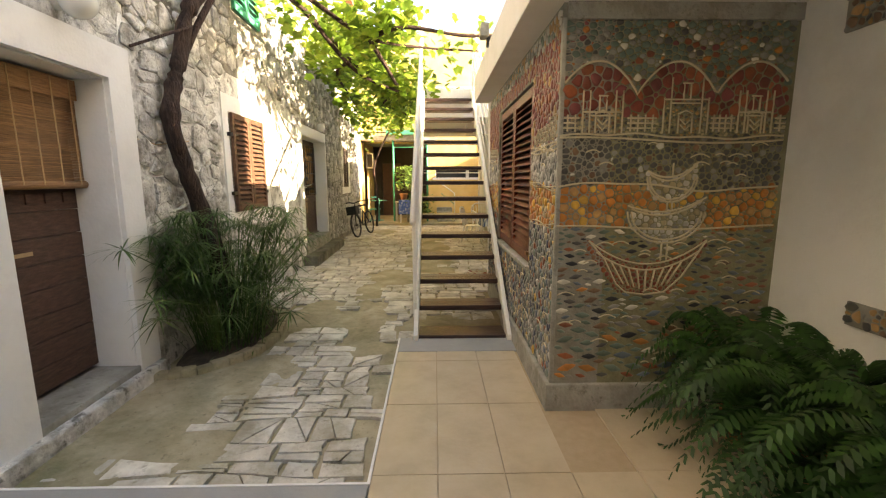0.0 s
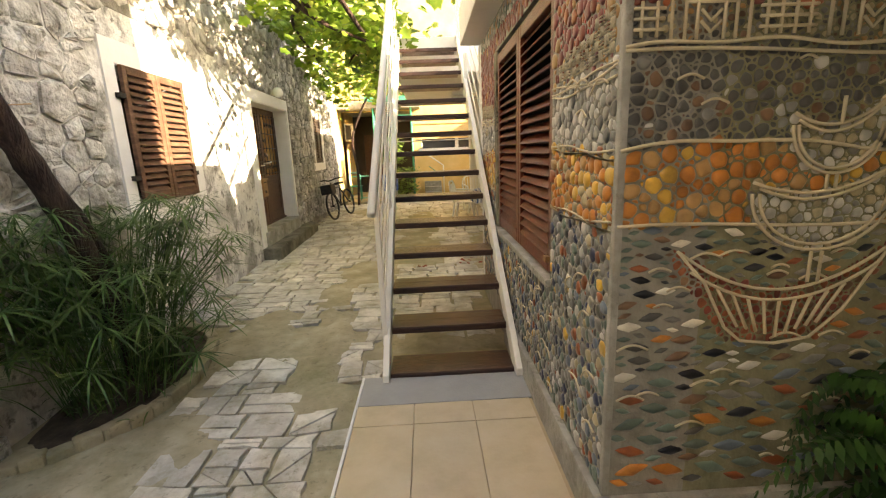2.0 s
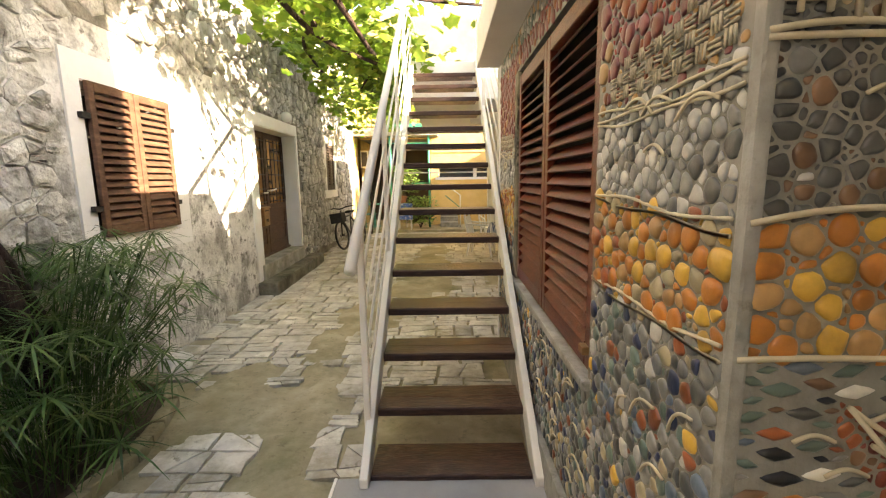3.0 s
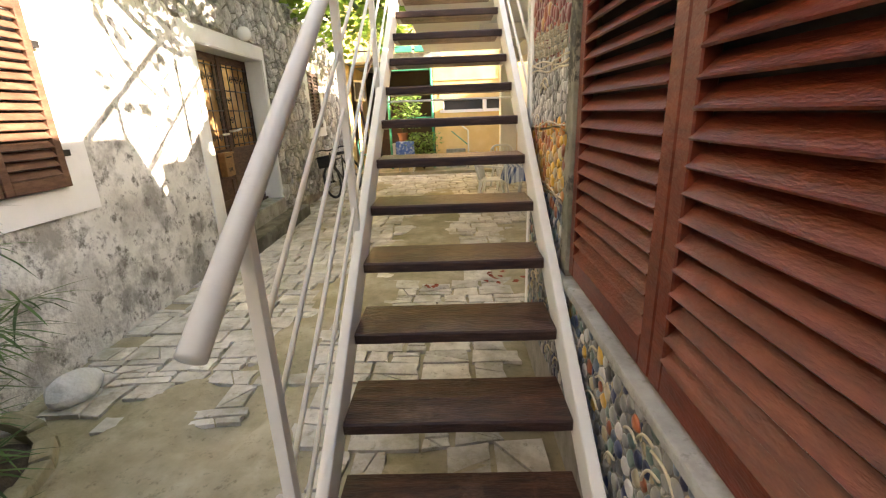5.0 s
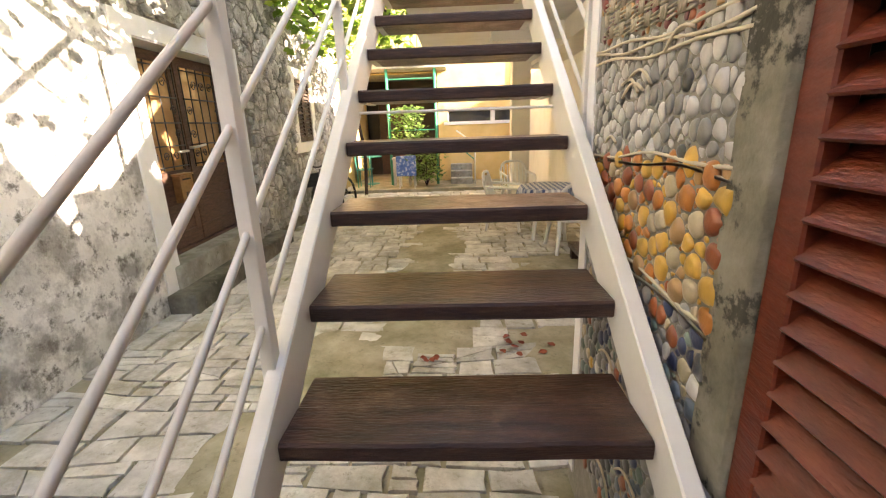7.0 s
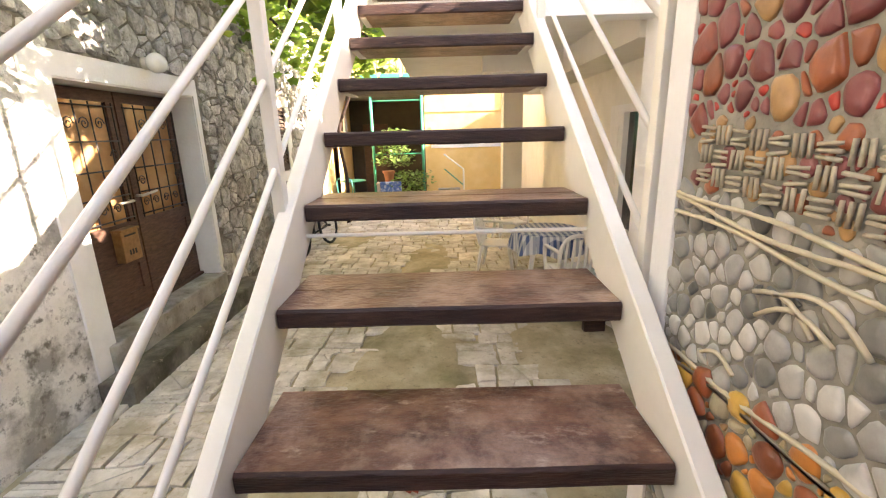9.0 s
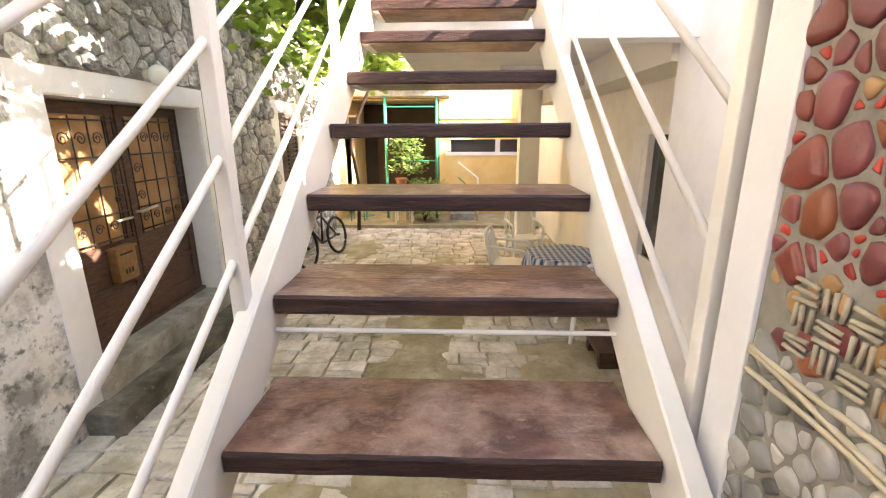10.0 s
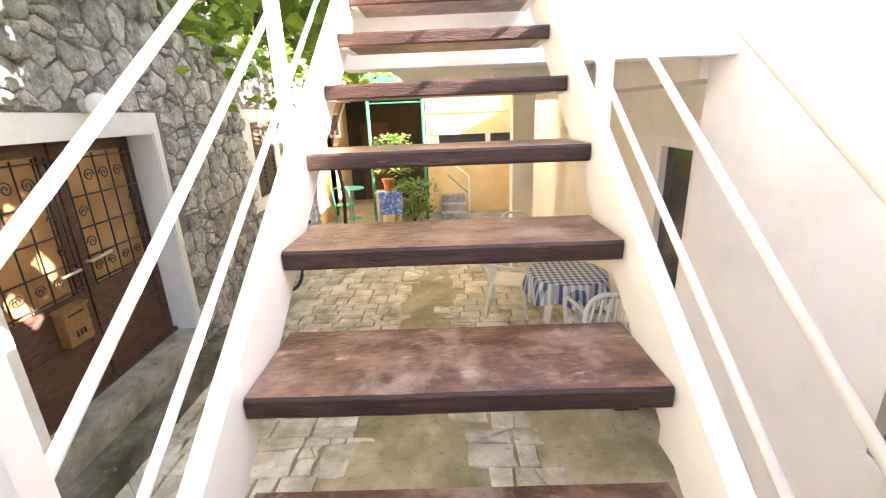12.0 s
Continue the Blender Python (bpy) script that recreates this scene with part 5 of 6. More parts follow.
gc = thing("bistro_chair", "green metal bistro chair in the loggia", "chair", (-1.9, 11.35, 0))
part("seat", box(-2.08, -1.72, 11.15, 11.5, 0.43, 0.45, 0.006), M_teal, gc)
for x in (-2.06, -1.76):
    for y in (11.17, 11.46):
        part("leg", tube([(x, y, 0.43), (x, y, 0.0)], 0.012, 6), M_teal, gc)
part("back", tube(spline([(-2.07, 11.16, 0.44), (-2.07, 11.1, 0.8), (-1.9, 11.08, 0.86), (-1.74, 11.1, 0.8), (-1.74, 11.16, 0.44)], 5), 0.014, 6), M_teal, gc, smooth=True)
# door in the pale wall
dw = thing("door_4", "pale framed glazed door in the white wall", "door", (2.3, 5.6, 0), kind="structure")
part("pane", box(2.36, 2.37, 5.26, 5.79, 0.75, 1.98), M_slate, dw)
for y0, y1 in ((5.2, 5.27), (5.78, 5.90), (5.91, 6.15)):
    part("frame", box(2.30, 2.38, y0, y1, -0.02, 2.05), M_white, dw)
part("frame", box(2.30, 2.38, 5.27, 5.78, 1.97, 2.05), M_white, dw)
part("panel", box(2.33, 2.37, 5.27, 5.78, -0.02, 0.75), M_white, dw)
planks = thing("wooden_step", "low step of two dark worn planks beside the wall", "step", (1.81, 5.07, ZG))
for x in (1.69, 1.815):
    part("plank", box(x, x + 0.118, 4.82, 5.32, 0.05, 0.105, 0.006), M_wood, planks)
for y in (4.86, 5.2):
    part("block", box(1.71, 1.91, y, y + 0.08, ZG + 0.004, 0.05, 0.004), M_wood_edge, planks)
# lamp on the slab, fallen leaves
fl = thing("floodlight", "small grey outdoor floodlight on the roof edge", "lamp", (0.68, 0.6, 2.75))
part("housing", box(0.60, 0.68, 0.5, 0.66, 2.78, 2.9, 0.015), M_grey, fl)
part("bracket", box(0.66, 0.70, 0.56, 0.6, 2.70, 2.79), M_iron, fl)
for i in range(16):
    x, y = (0.2 + rp.gauss(0, 0.04), 2.97 + rp.gauss(0, 0.03)) if i < 4 else (0.87 + rp.gauss(0, 0.14), 3.2 + rp.gauss(0, 0.09))
    b = bmesh.new()
    vs = [b.verts.new((x + 0.035 * math.cos(a) * rp.uniform(0.5, 1), y + 0.035 * math.sin(a) * rp.uniform(0.5, 1), ZG + 0.016 + rp.uniform(0, 0.02))) for a in (0, 1, 2, 3, 4, 5.2)]
    b.faces.new(vs)
    solid("dead_leaf", b, M_rust, "curled red-brown dead leaf on the paving", "leaf", "dead leaves")

# ---- mosaics ----
rm = random.Random(21)


def pebble_mesh(kind, seed):
    """Low domes: round pebbles, leaf-shaped chips and angular shards, about 1 across."""
    r = random.Random(seed)
    n = 9 if kind != "chip" else 8
    out = []
    for k in range(n):
        a = 6.2832 * k / n
        if kind == "chip":
            x = math.cos(a)
            y = math.sin(a) * (0.62 - 0.35 * abs(x))
            out.append((0.5 * x, 0.55 * y))
        elif kind == "shard":
            q = r.uniform(0.3, 0.52)
            out.append((q * math.cos(a) * 0.8, q * math.sin(a) * 1.25))
        else:
            q = 0.47 * r.uniform(0.74, 1.1)
            out.append((q * math.cos(a), q * math.sin(a)))
    v = [(x, y, -0.12) for x, y in out] + [(x * 0.93, y * 0.93, 0.14) for x, y in out] + [(x * 0.62, y * 0.62, 0.26) for x, y in out] + [(0, 0, 0.29)]
    f = []
    for i in range(n):
        j = (i + 1) % n
        f += [(i, j, n + j, n + i), (n + i, n + j, 2 * n + j, 2 * n + i), (2 * n + i, 2 * n + j, 3 * n)]
    return v, f


TEMPL = {k: [pebble_mesh(k, s) for s in range(6)] for k in ("round", "chip", "shard")}
PNAMES = list(PB)


def fill(a0, a1, b0, b1, zone, dens, cell=None):
    """Scattered pieces in a rectangle; zone(a, b) gives (kind, colours, size, stretch, turn) or None."""
    out, cell = [], {} if cell is None else cell
    tries = int((a1 - a0) * (b1 - b0) * dens)
    for it in range(tries):
        a, b = rm.uniform(a0, a1), rm.uniform(b0, b1)
        z = zone(a, b)
        if z is None:
            continue
        kind, cols, (s0, s1), st, turn = z
        s = s0 + (s1 - s0) * max(0.0, 1 - 1.25 * it / tries) ** 1.6 * rm.uniform(0.75, 1)
        key = (int(a / 0.08), int(b / 0.08))
        ok = True
        for i in (-1, 0, 1):
            for j in (-1, 0, 1):
                for (qa, qb, qs) in cell.get((key[0] + i, key[1] + j), ()):
                    da, db = (qa - a), (qb - b)
                    if st > 1.3 and abs(turn) < 0.5:
                        da /= st
                    elif st > 1.3:
                        db /= st
                    if da * da + db * db < ((qs + s) * 0.45) ** 2:
                        ok = False
                        break
                if not ok:
                    break
            if not ok:
                break
        if not ok or not (a0 + s * 0.5 < a < a1 - s * 0.5) or not (b0 + s * 0.5 < b < b1 - s * 0.5):
            continue
        cell.setdefault(key, []).append((a, b, s))
        out.append((a, b, s, st, turn + rm.uniform(-0.3, 0.3), kind, rm.choice(cols)))
    return out


def clip(P, nx, ny, d):
    """The part of a polygon where nx * x + ny * y < d."""
    out = []
    for (x0, y0), (x1, y1) in zip(P, P[1:] + P[:1]):
        s0, s1 = nx * x0 + ny * y0 - d, nx * x1 + ny * y1 - d
        if s0 <= 0:
            out.append((x0, y0))
        if s0 * s1 < 0:
            t = s0 / (s0 - s1)
            out.append((x0 + (x1 - x0) * t, y0 + (y1 - y0) * t))
    return out


def packed(pieces, gap, cell=0.1):
    """Outlines of pieces that grow until they meet their neighbours, with a joint between."""
    grid, res = {}, []
    for i, q in enumerate(pieces):
        grid.setdefault((int(q[0] // cell), int(q[1] // cell)), []).append(i)
    for i, (a, b, s, st, turn, kind, col) in enumerate(pieces):
        if kind == "chip":
            res.append(None)
            continue
        c, sn = math.cos(turn), math.sin(turn)
        n = 12 if kind == "round" else 7
        ph = rm.uniform(0, 1)
        P = []
        for k in range(n):
            t = 6.2832 * (k + ph) / n
            g = 0.74 * s * rm.uniform(0.86, 1.08)
            x, y = g * st * math.cos(t), g * math.sin(t)
            P.append((c * x - sn * y, sn * x + c * y))
        ka, kb = int(a // cell), int(b // cell)
        for ia in (-1, 0, 1):
            for ib in (-1, 0, 1):
                for j in grid.get((ka + ia, kb + ib), ()):
                    if j == i:
                        continue
                    dx, dy = pieces[j][0] - a, pieces[j][1] - b
                    d = math.hypot(dx, dy)
                    if d > 1e-5:
                        cut = max(0.2 * d, min(0.8 * d, 0.5 * d + (s * s - pieces[j][2] ** 2) * 0.2 / d)) - gap / 2
                        P = clip(P, dx / d, dy / d, cut)
        res.append(P if len(P) > 2 else None)
    return res


def dome(P, h):
    """A rounded low stone on an outline."""
    P = [p for u, w in zip(P, P[1:] + P[:1]) for p in ((u[0] * 0.75 + w[0] * 0.25, u[1] * 0.75 + w[1] * 0.25), (u[0] * 0.25 + w[0] * 0.75, u[1] * 0.25 + w[1] * 0.75))]
    k = len(P)
    cx, cy = sum(p[0] for p in P) / k, sum(p[1] for p in P) / k
    v = []
    for g, z in ((1.0, -0.25), (0.97, 0.35), (0.84, 0.75), (0.5, 1.0)):
        v += [(cx + (x - cx) * g, cy + (y - cy) * g, z * h) for x, y in P]
    v.append((cx, cy, 1.04 * h))
    f = []
    for i in range(k):
        j = (i + 1) % k
        f += [(r * k + i, r * k + j, (r + 1) * k + j, (r + 1) * k + i) for r in range(3)] + [(3 * k + i, 3 * k + j, 4 * k)]
    return v, f


def lay(pieces, to_world, parent, near, what):
    """Pieces onto a wall: up to 300 inside near() as objects, the rest joined."""
    base, count, rest = base_of(parent), 0, []
    shared = {}
    for (a, b, s, st, turn, kind, col), P in zip(pieces, packed(pieces, 0.0058)):
        ti = rm.randrange(6)
        if P is not None:
            c0 = to_world(a, b, 0)
            ea, eb, eo = to_world(a + 1e-3, b, 0) - c0, to_world(a, b + 1e-3, 0) - c0, to_world(a, b, 1) - c0
            ea, eb = ea * 1e3, eb * 1e3
            v, f = dome(P, min(s, 0.06) * rm.uniform(0.14, 0.22))
            if ea.cross(eb).dot(eo) < 0:
                f = [tuple(reversed(q)) for q in f]
            if count < 300 and near(a, b):
                me = bpy.data.meshes.new(what)
                me.from_pydata([tuple(ea * x + eb * y + eo * z) for x, y, z in v], [], f)
                me.materials.append(PBO[col])
                me.polygons.foreach_set("use_smooth", [True] * len(f))
                ob = new(what, me)
                ob.parent = parent
                ob.location = c0 - base
                count += 1
            else:
                rest.append(([tuple(c0 - base + ea * x + eb * y + eo * z) for x, y, z in v], f, PNAMES.index(col)))
            continue
        c, sn = math.cos(turn), math.sin(turn)
        ax = to_world(a + c, b + sn, 0) - to_world(a, b, 0)
        ay = to_world(a - sn, b + c, 0) - to_world(a, b, 0)
        az = ax.cross(ay)
        out = to_world(a, b, 1) - to_world(a, b, 0)
        az = out if az.dot(out) > 0 else out
        sx, sy, sz = s * st, s, min(s, 0.06) * 0.55
        m = Matrix(((ax.x * sx, ay.x * sy, az.x * sz, 0), (ax.y * sx, ay.y * sy, az.y * sz, 0), (ax.z * sx, ay.z * sy, az.z * sz, 0), (0, 0, 0, 1)))
        m.translation = to_world(a, b, 0) - base
        flip = ax.cross(ay).dot(out) < 0
        v, f = TEMPL[kind][ti]
        if flip:
            f = [tuple(reversed(q)) for q in f]
        if count < 300 and near(a, b):
            key = (kind, ti, col, flip)
            if key not in shared:
                me = bpy.data.meshes.new(what)
                me.from_pydata(v, [], f)
                me.materials.append(PBO[col])
                me.polygons.foreach_set("use_smooth", [True] * len(f))
                shared[key] = me
            ob = new(what, shared[key])
            ob.parent = parent
            ob.matrix_basis = m
            count += 1
        else:
            rest.append(([tuple(m @ Vector(p)) for p in v], f, PNAMES.index(col)))
    soup(what + "s", rest, [PB[k] for k in PNAMES], parent, kind="stuff")


def pebble_obj(name, m0):
    """The same surface, varied object by object."""
    m = m0.copy()
    m.name = name
    n, l = m.node_tree.nodes, m.node_tree.links
    oi = n.new("ShaderNodeObjectInfo")
    for nd in n:
        if nd.bl_idname == "ShaderNodeMapRange":
            l.new(oi.outputs["Random"], nd.inputs[0])
    return m


PBO = {k: pebble_obj("piece_" + k, m) for k, m in PB.items()}

FX = lambda a, b, o: Vector((HX + a, HY0 - o, b + 0.04 * min(1.0, b, (2.36 - b) / 0.3)))      # front panel: across, up, out
SX = lambda a, b, o: Vector((HX - o, a, b))            # side wall
hill = lambda a: 1.885 + 0.185 * abs(math.sin(math.pi * (a + 0.02) / 0.46)) ** 0.8
SHIP = lambda a: 1.0 + 0.55 * (a - 0.56) ** 2 if a > 0.56 else 1.0 + 0.9 * (0.56 - a) ** 2 * 0.45


def in_hull(a, b):
    t = (a - 0.56) / 0.36
    return abs(t) < 1 and 0.73 + 0.30 * max(0, abs(t) - 0.45) * 1.6 < b < 0.90 + 0.14 * t * t


def in_sail(a, b, ca, cb, w, h):
    t = (a - ca) / w
    return abs(t) < 1 and cb - h * (1 - t * t) ** 0.5 < b < cb + 0.06 * t * t + 0.025 * t


CASTLES = [(0.13, 0.36), (0.60, 0.86), (1.04, 1.24)]


def front_zone(a, b):
    if in_sail(a, b, 0.66, 1.215, 0.235, 0.19) or in_sail(a, b, 0.68, 1.42, 0.15, 0.15):
        return "round", ("pale", "cream", "grey", "pale"), (0.014, 0.04), 1.15, 0
    if in_hull(a, b):
        return "shard", ("rust", "brown", "maroon", "rust"), (0.014, 0.03), 1.2, 1.5
    w = 0.012 * math.sin(a * 5)
    if b > hill(a):
        return "round", ("teal", "grey", "orange" if rm.random() < 0.5 else "teal", "teal", "rust" if rm.random() < 0.5 else "grey", "dark", "grey", "red" if rm.random() < 0.4 else "teal", "white" if rm.random() < 0.5 else "teal"), (0.012, 0.042), 1.35, rm.uniform(-0.4, 0.4)
    if b > 1.66 + w:
        c = [q for q in CASTLES if q[0] < a < q[1]]
        top = 1.98 if a > 0.62 and a < 0.84 else 1.92
        if c and b < top - 0.12:
            return "round", ("cream", "grey", "brown", "ochre", "dark"), (0.010, 0.022), 1.2, 0
        if not c and b < 1.76:
            return "round", ("cream", "grey", "dark"), (0.010, 0.02), 1.4, 0
        return "shard", ("maroon", "rust", "rust", "maroon", "red"), (0.022, 0.065), 1.5, rm.uniform(0.4, 2.6)
    if b > 1.36 + 2 * w:
        return "round", ("dark", "dark", "grey", "brown", "dark", "pale" if rm.random() < 0.15 else "dark", "dark"), (0.012, 0.042), 1.1, rm.uniform(-1, 1)
    if b > 1.12 + w:
        return "round", ("orange", "orange", "yellow", "ochre", "ochre", "orange"), (0.018, 0.056), 1.12, rm.uniform(-1, 1)
    g = 1 + 0.9 * max(0, (1.0 - b))
    return "chip", ("teal", "teal", "dark", "grey", "teal", "brown", "rust", "blue", "black", "white" if rm.random() < 0.6 else "teal", "orange" if rm.random() < 0.5 else "teal", "grey"), (0.018 * g, 0.045 * g), 1.75, 0


figures = {}
in_figure = lambda a, b: in_hull(a, b) or in_sail(a, b, 0.66, 1.215, 0.235, 0.19) or in_sail(a, b, 0.68, 1.42, 0.15, 0.15)
fp = fill(0.02, 1.33, 0.18, 2.33, lambda a, b: front_zone(a, b) if in_figure(a, b) else None, 14000, figures)
fp += fill(0.02, 1.33, 0.18, 2.33, front_zone, 14000, figures)
lay(fp, FX, WFRONT, lambda a, b: a < 0.75 and b < 1.36, "pebble")


def ribs(name, paths, to_world, parent, r, label="", o=0.008):
    bm = bmesh.new()
    for p in paths:
        tube([to_world(a, b, o) for a, b in p], r, 5, bm)
    part(name, bm, M_weave if name == "basket_weave" else M_line, parent, label, smooth=True)


def arcline(f, a0, a1, n=40):
    return [(a0 + (a1 - a0) * i / n, f(a0 + (a1 - a0) * i / n)) for i in range(n + 1)]


ribs("hill_line", [arcline(hill, 0.02, 1.31, 80)], FX, WFRONT, 0.007, "cream relief line of hills")
ribs("shore_line", [arcline(lambda a: 1.655 + 0.012 * math.sin(a * 5) + 0.006 * math.sin(a * 17), 0.0, 1.32), arcline(lambda a: 1.632 + 0.016 * math.sin(a * 4 + 1), 0.0, 1.32)], FX, WFRONT, 0.006)
ribs("sand_line", [arcline(lambda a: 1.362 + 0.024 * math.sin(a * 5) + 0.006 * math.sin(a * 13), 0.0, 1.32), arcline(lambda a: 1.118 + 0.012 * math.sin(a * 5 + 1), 0.0, 1.32)], FX, WFRONT, 0.006)
cl = []
for c0, c1 in CASTLES:
    top = 2.0 if c0 == 0.60 else 1.93
    for a in (c0, c0 + 0.04, c1 - 0.04, c1):
        cl.append([(a, 1.67), (a, top - 0.13 if a in (c0, c1) and c0 == 0.60 else top - 0.02)])
    cl += [[(c0, top - 0.14), (c1, top - 0.14)], [(c0 + 0.04, top - 0.16), (c1 - 0.04, top - 0.16)]]
    m = (c0 + c1) / 2
    for dx in (-0.04, 0.04):
        cl.append([(m + dx, 1.67), (m + dx, 1.78)])
        cl.append([(m + dx * 0.5, top - 0.14), (m + dx * 0.5, top - 0.05)])
    cl.append([(m - 0.045, 1.78), (m, 1.80), (m + 0.045, 1.78)])
    cl += [[(m - 0.03, 1.75 - 0.03 * i), (m, 1.72 - 0.03 * i), (m + 0.03, 1.75 - 0.03 * i)] for i in range(2)]
    cl.append([(m - 0.03, top - 0.05), (m + 0.03, top - 0.05)])
for a0, a1 in ((0.02, 0.11), (0.39, 0.56), (0.88, 1.02), (1.26, 1.32)):
    cl += [[(a0, 1.70 + 0.028 * i), (a1, 1.70 + 0.028 * i)] for i in range(3)]
    k = int((a1 - a0) / 0.035)
    cl += [[(a0 + (i + 0.5) * (a1 - a0) / k, 1.68), (a0 + (i + 0.5) * (a1 - a0) / k, 1.775)] for i in range(k)]
ribs("castle", cl, FX, WFRONT, 0.0052, "cream relief of castle towers")
sh = []
up = lambda a: 0.90 + 0.14 * ((a - 0.56) / 0.36) ** 2
sh.append(arcline(up, 0.2, 0.92))
sh.append(arcline(lambda a: up(a) - 0.035, 0.25, 0.88))
sh.append([(0.2, 1.04), (0.30, 0.93), (0.38, 0.78), (0.44, 0.73), (0.56, 0.715), (0.68, 0.73), (0.78, 0.82), (0.92, 1.04)])
for i in range(9):
    t = -0.8 + i * 0.2
    sh.append([(0.56 + 0.27 * t, up(0.56 + 0.27 * t) - 0.04), (0.56 + 0.17 * t, 0.74 + 0.05 * abs(t))])
for ca, cb, w, h in ((0.66, 1.215, 0.235, 0.19), (0.68, 1.42, 0.15, 0.15)):
    for g in (1.0, 0.9):
        lo = [(ca + w * math.cos(a) * g, cb - h * g * math.sin(a) + (1 - g) * 0) for a in (math.pi * k / 20 for k in range(21))]
        hi = [(ca + w * t * g, cb + 0.06 * t * t + 0.025 * t - (1 - g) * 0.2) for t in (-1 + 2 * k / 12 for k in range(13))]
        sh += [lo, hi]
sh += [[(0.645, 0.92), (0.645, 1.02)], [(0.68, 0.92), (0.68, 1.02)], [(0.66, 1.22), (0.66, 1.27)], [(0.69, 1.22), (0.69, 1.27)], [(0.68, 1.42), (0.68, 1.5)]]
ribs("ship", sh, FX, WFRONT, 0.0055, "cream relief of a sailing ship", 0.012)
arcs = []
for _ in range(60):
    a, b = rm.uniform(0.05, 1.26), rm.uniform(0.25, 1.08) if rm.random() < 0.7 else rm.uniform(1.4, 1.62)
    w = rm.uniform(0.025, 0.06)
    if in_hull(a, b) or in_hull(a + w, b) or in_sail(a, b, 0.66, 1.215, 0.235, 0.19):
        continue
    arcs.append([(a - w + 2 * w * k / 8, b + 0.35 * w * math.sin(math.pi * k / 8)) for k in range(9)])
ribs("wave_line", arcs, FX, WFRONT, 0.0042, "cream relief wave lines")

# side wall
z1 = lambda a: 1.145 - 0.033 * a + 0.018 * math.sin(a * 3.3 + 1.6)
z2 = lambda a: 1.40 - 0.018 * a + 0.022 * math.sin(a * 3.6 + 3)
z3 = lambda a: 1.665 + 0.025 * math.sin(a * 3.0 + 1.0)
z4 = lambda a: 1.80 + 0.03 * math.sin(a * 4.3 + 0.5)


def side_zone(a, b):
    if SH[0] - 0.035 < a < SH[1] + 0.035 and SH[2] - 0.07 < b < SH[3] + 0.04:
        return None
    if b > z4(a):
        if b > 2.3:
            return "round", ("grey", "pale", "teal", "ochre"), (0.016, 0.05), 1.2, rm.uniform(-1, 1)
        return "round", ("red", "red", "maroon", "red", "red", "rust", "ochre" if rm.random() < 0.4 else "red"), (0.02, 0.054), 1.4, 1.5 + rm.uniform(-0.5, 0.5)
    if b > z3(a) + 0.02:
        return ("round", ("rust", "red", "ochre"), (0.016, 0.03), 1.0, 0) if rm.random() < 0.05 else None
    if b > z2(a):
        return "round", ("pale", "pale", "grey", "pale", "pale", "dark" if rm.random() < 0.5 else "grey", "grey"), (0.016, 0.042), 1.45, 1.3 + rm.uniform(-0.6, 0.6)
    if b > z1(a):
        return "round", ("yellow", "orange", "yellow", "ochre", "rust", "orange", "cream"), (0.018, 0.058), 1.3, 1.5 + rm.uniform(-0.4, 0.4)
    return "shard", ("blue", "grey", "navy", "teal", "pale", "rust" if rm.random() < 0.5 else "dark", "grey", "grey", "dark", "yellow" if rm.random() < 0.3 else "teal", "cream"), (0.016, 0.048), 1.35, 1.1 + rm.uniform(-0.7, 0.7)


accents = {}
sp_ = fill(HY0 + 0.03, HY1 - 0.075, 0.17, 2.4, lambda a, b: ("round", ("scarlet",), (0.012, 0.018), 1.2, 0.0) if z4(a) < b < 2.3 and side_zone(a, b) else None, 120, accents)
sp_ += fill(HY0 + 0.03, HY1 - 0.075, 0.17, 2.4, side_zone, 16000, accents)
lay(sp_, SX, WSIDE, lambda a, b: a > 1.15 and b > 0.6, "pebble")
gaps = lambda f, o=0.0, n=60: [arcline(lambda a: f(a) + o, HY0 + 0.03, SH[0] - 0.02, 20), arcline(lambda a: f(a) + o, SH[1] + 0.02, HY1 - 0.08, 24)]
ln = []
for f in (z1, z2, z3):
    for o in (0.0, -0.02, 0.018 if f is z3 else -0.02):
        ln += gaps(lambda a, o=o, f=f: f(a) + o + 0.006 * math.sin(a * 14 + o * 200))
ribs("wave_line", ln, SX, WSIDE, 0.0045, "cream relief lines between pebble bands", 0.006)
wv = []
for lo, hi in ((HY0 + 0.06, SH[0] - 0.06), (SH[1] + 0.08, HY1 - 0.08)):
    a, i = lo, 0
    while a < hi - 0.07:
        b, j = z3(a) + 0.05, 0
        while b < z4(a) - 0.02:
            if (i + j) % 2:
                wv += [[(a, b + 0.0105 * k), (a + 0.037, b + 0.0105 * k + rm.uniform(-0.004, 0.004))] for k in range(3)]
            else:
                wv += [[(a + 0.005 + 0.0125 * k, b - 0.003), (a + 0.005 + 0.0125 * k + rm.uniform(-0.003, 0.003), b + 0.029)] for k in range(3)]
            b += 0.036
            j += 1
        a += 0.043
        i += 1
ribs("basket_weave", wv, SX, WSIDE, 0.0034, "cream relief strips in a woven pattern", 0.005)
ar2 = []
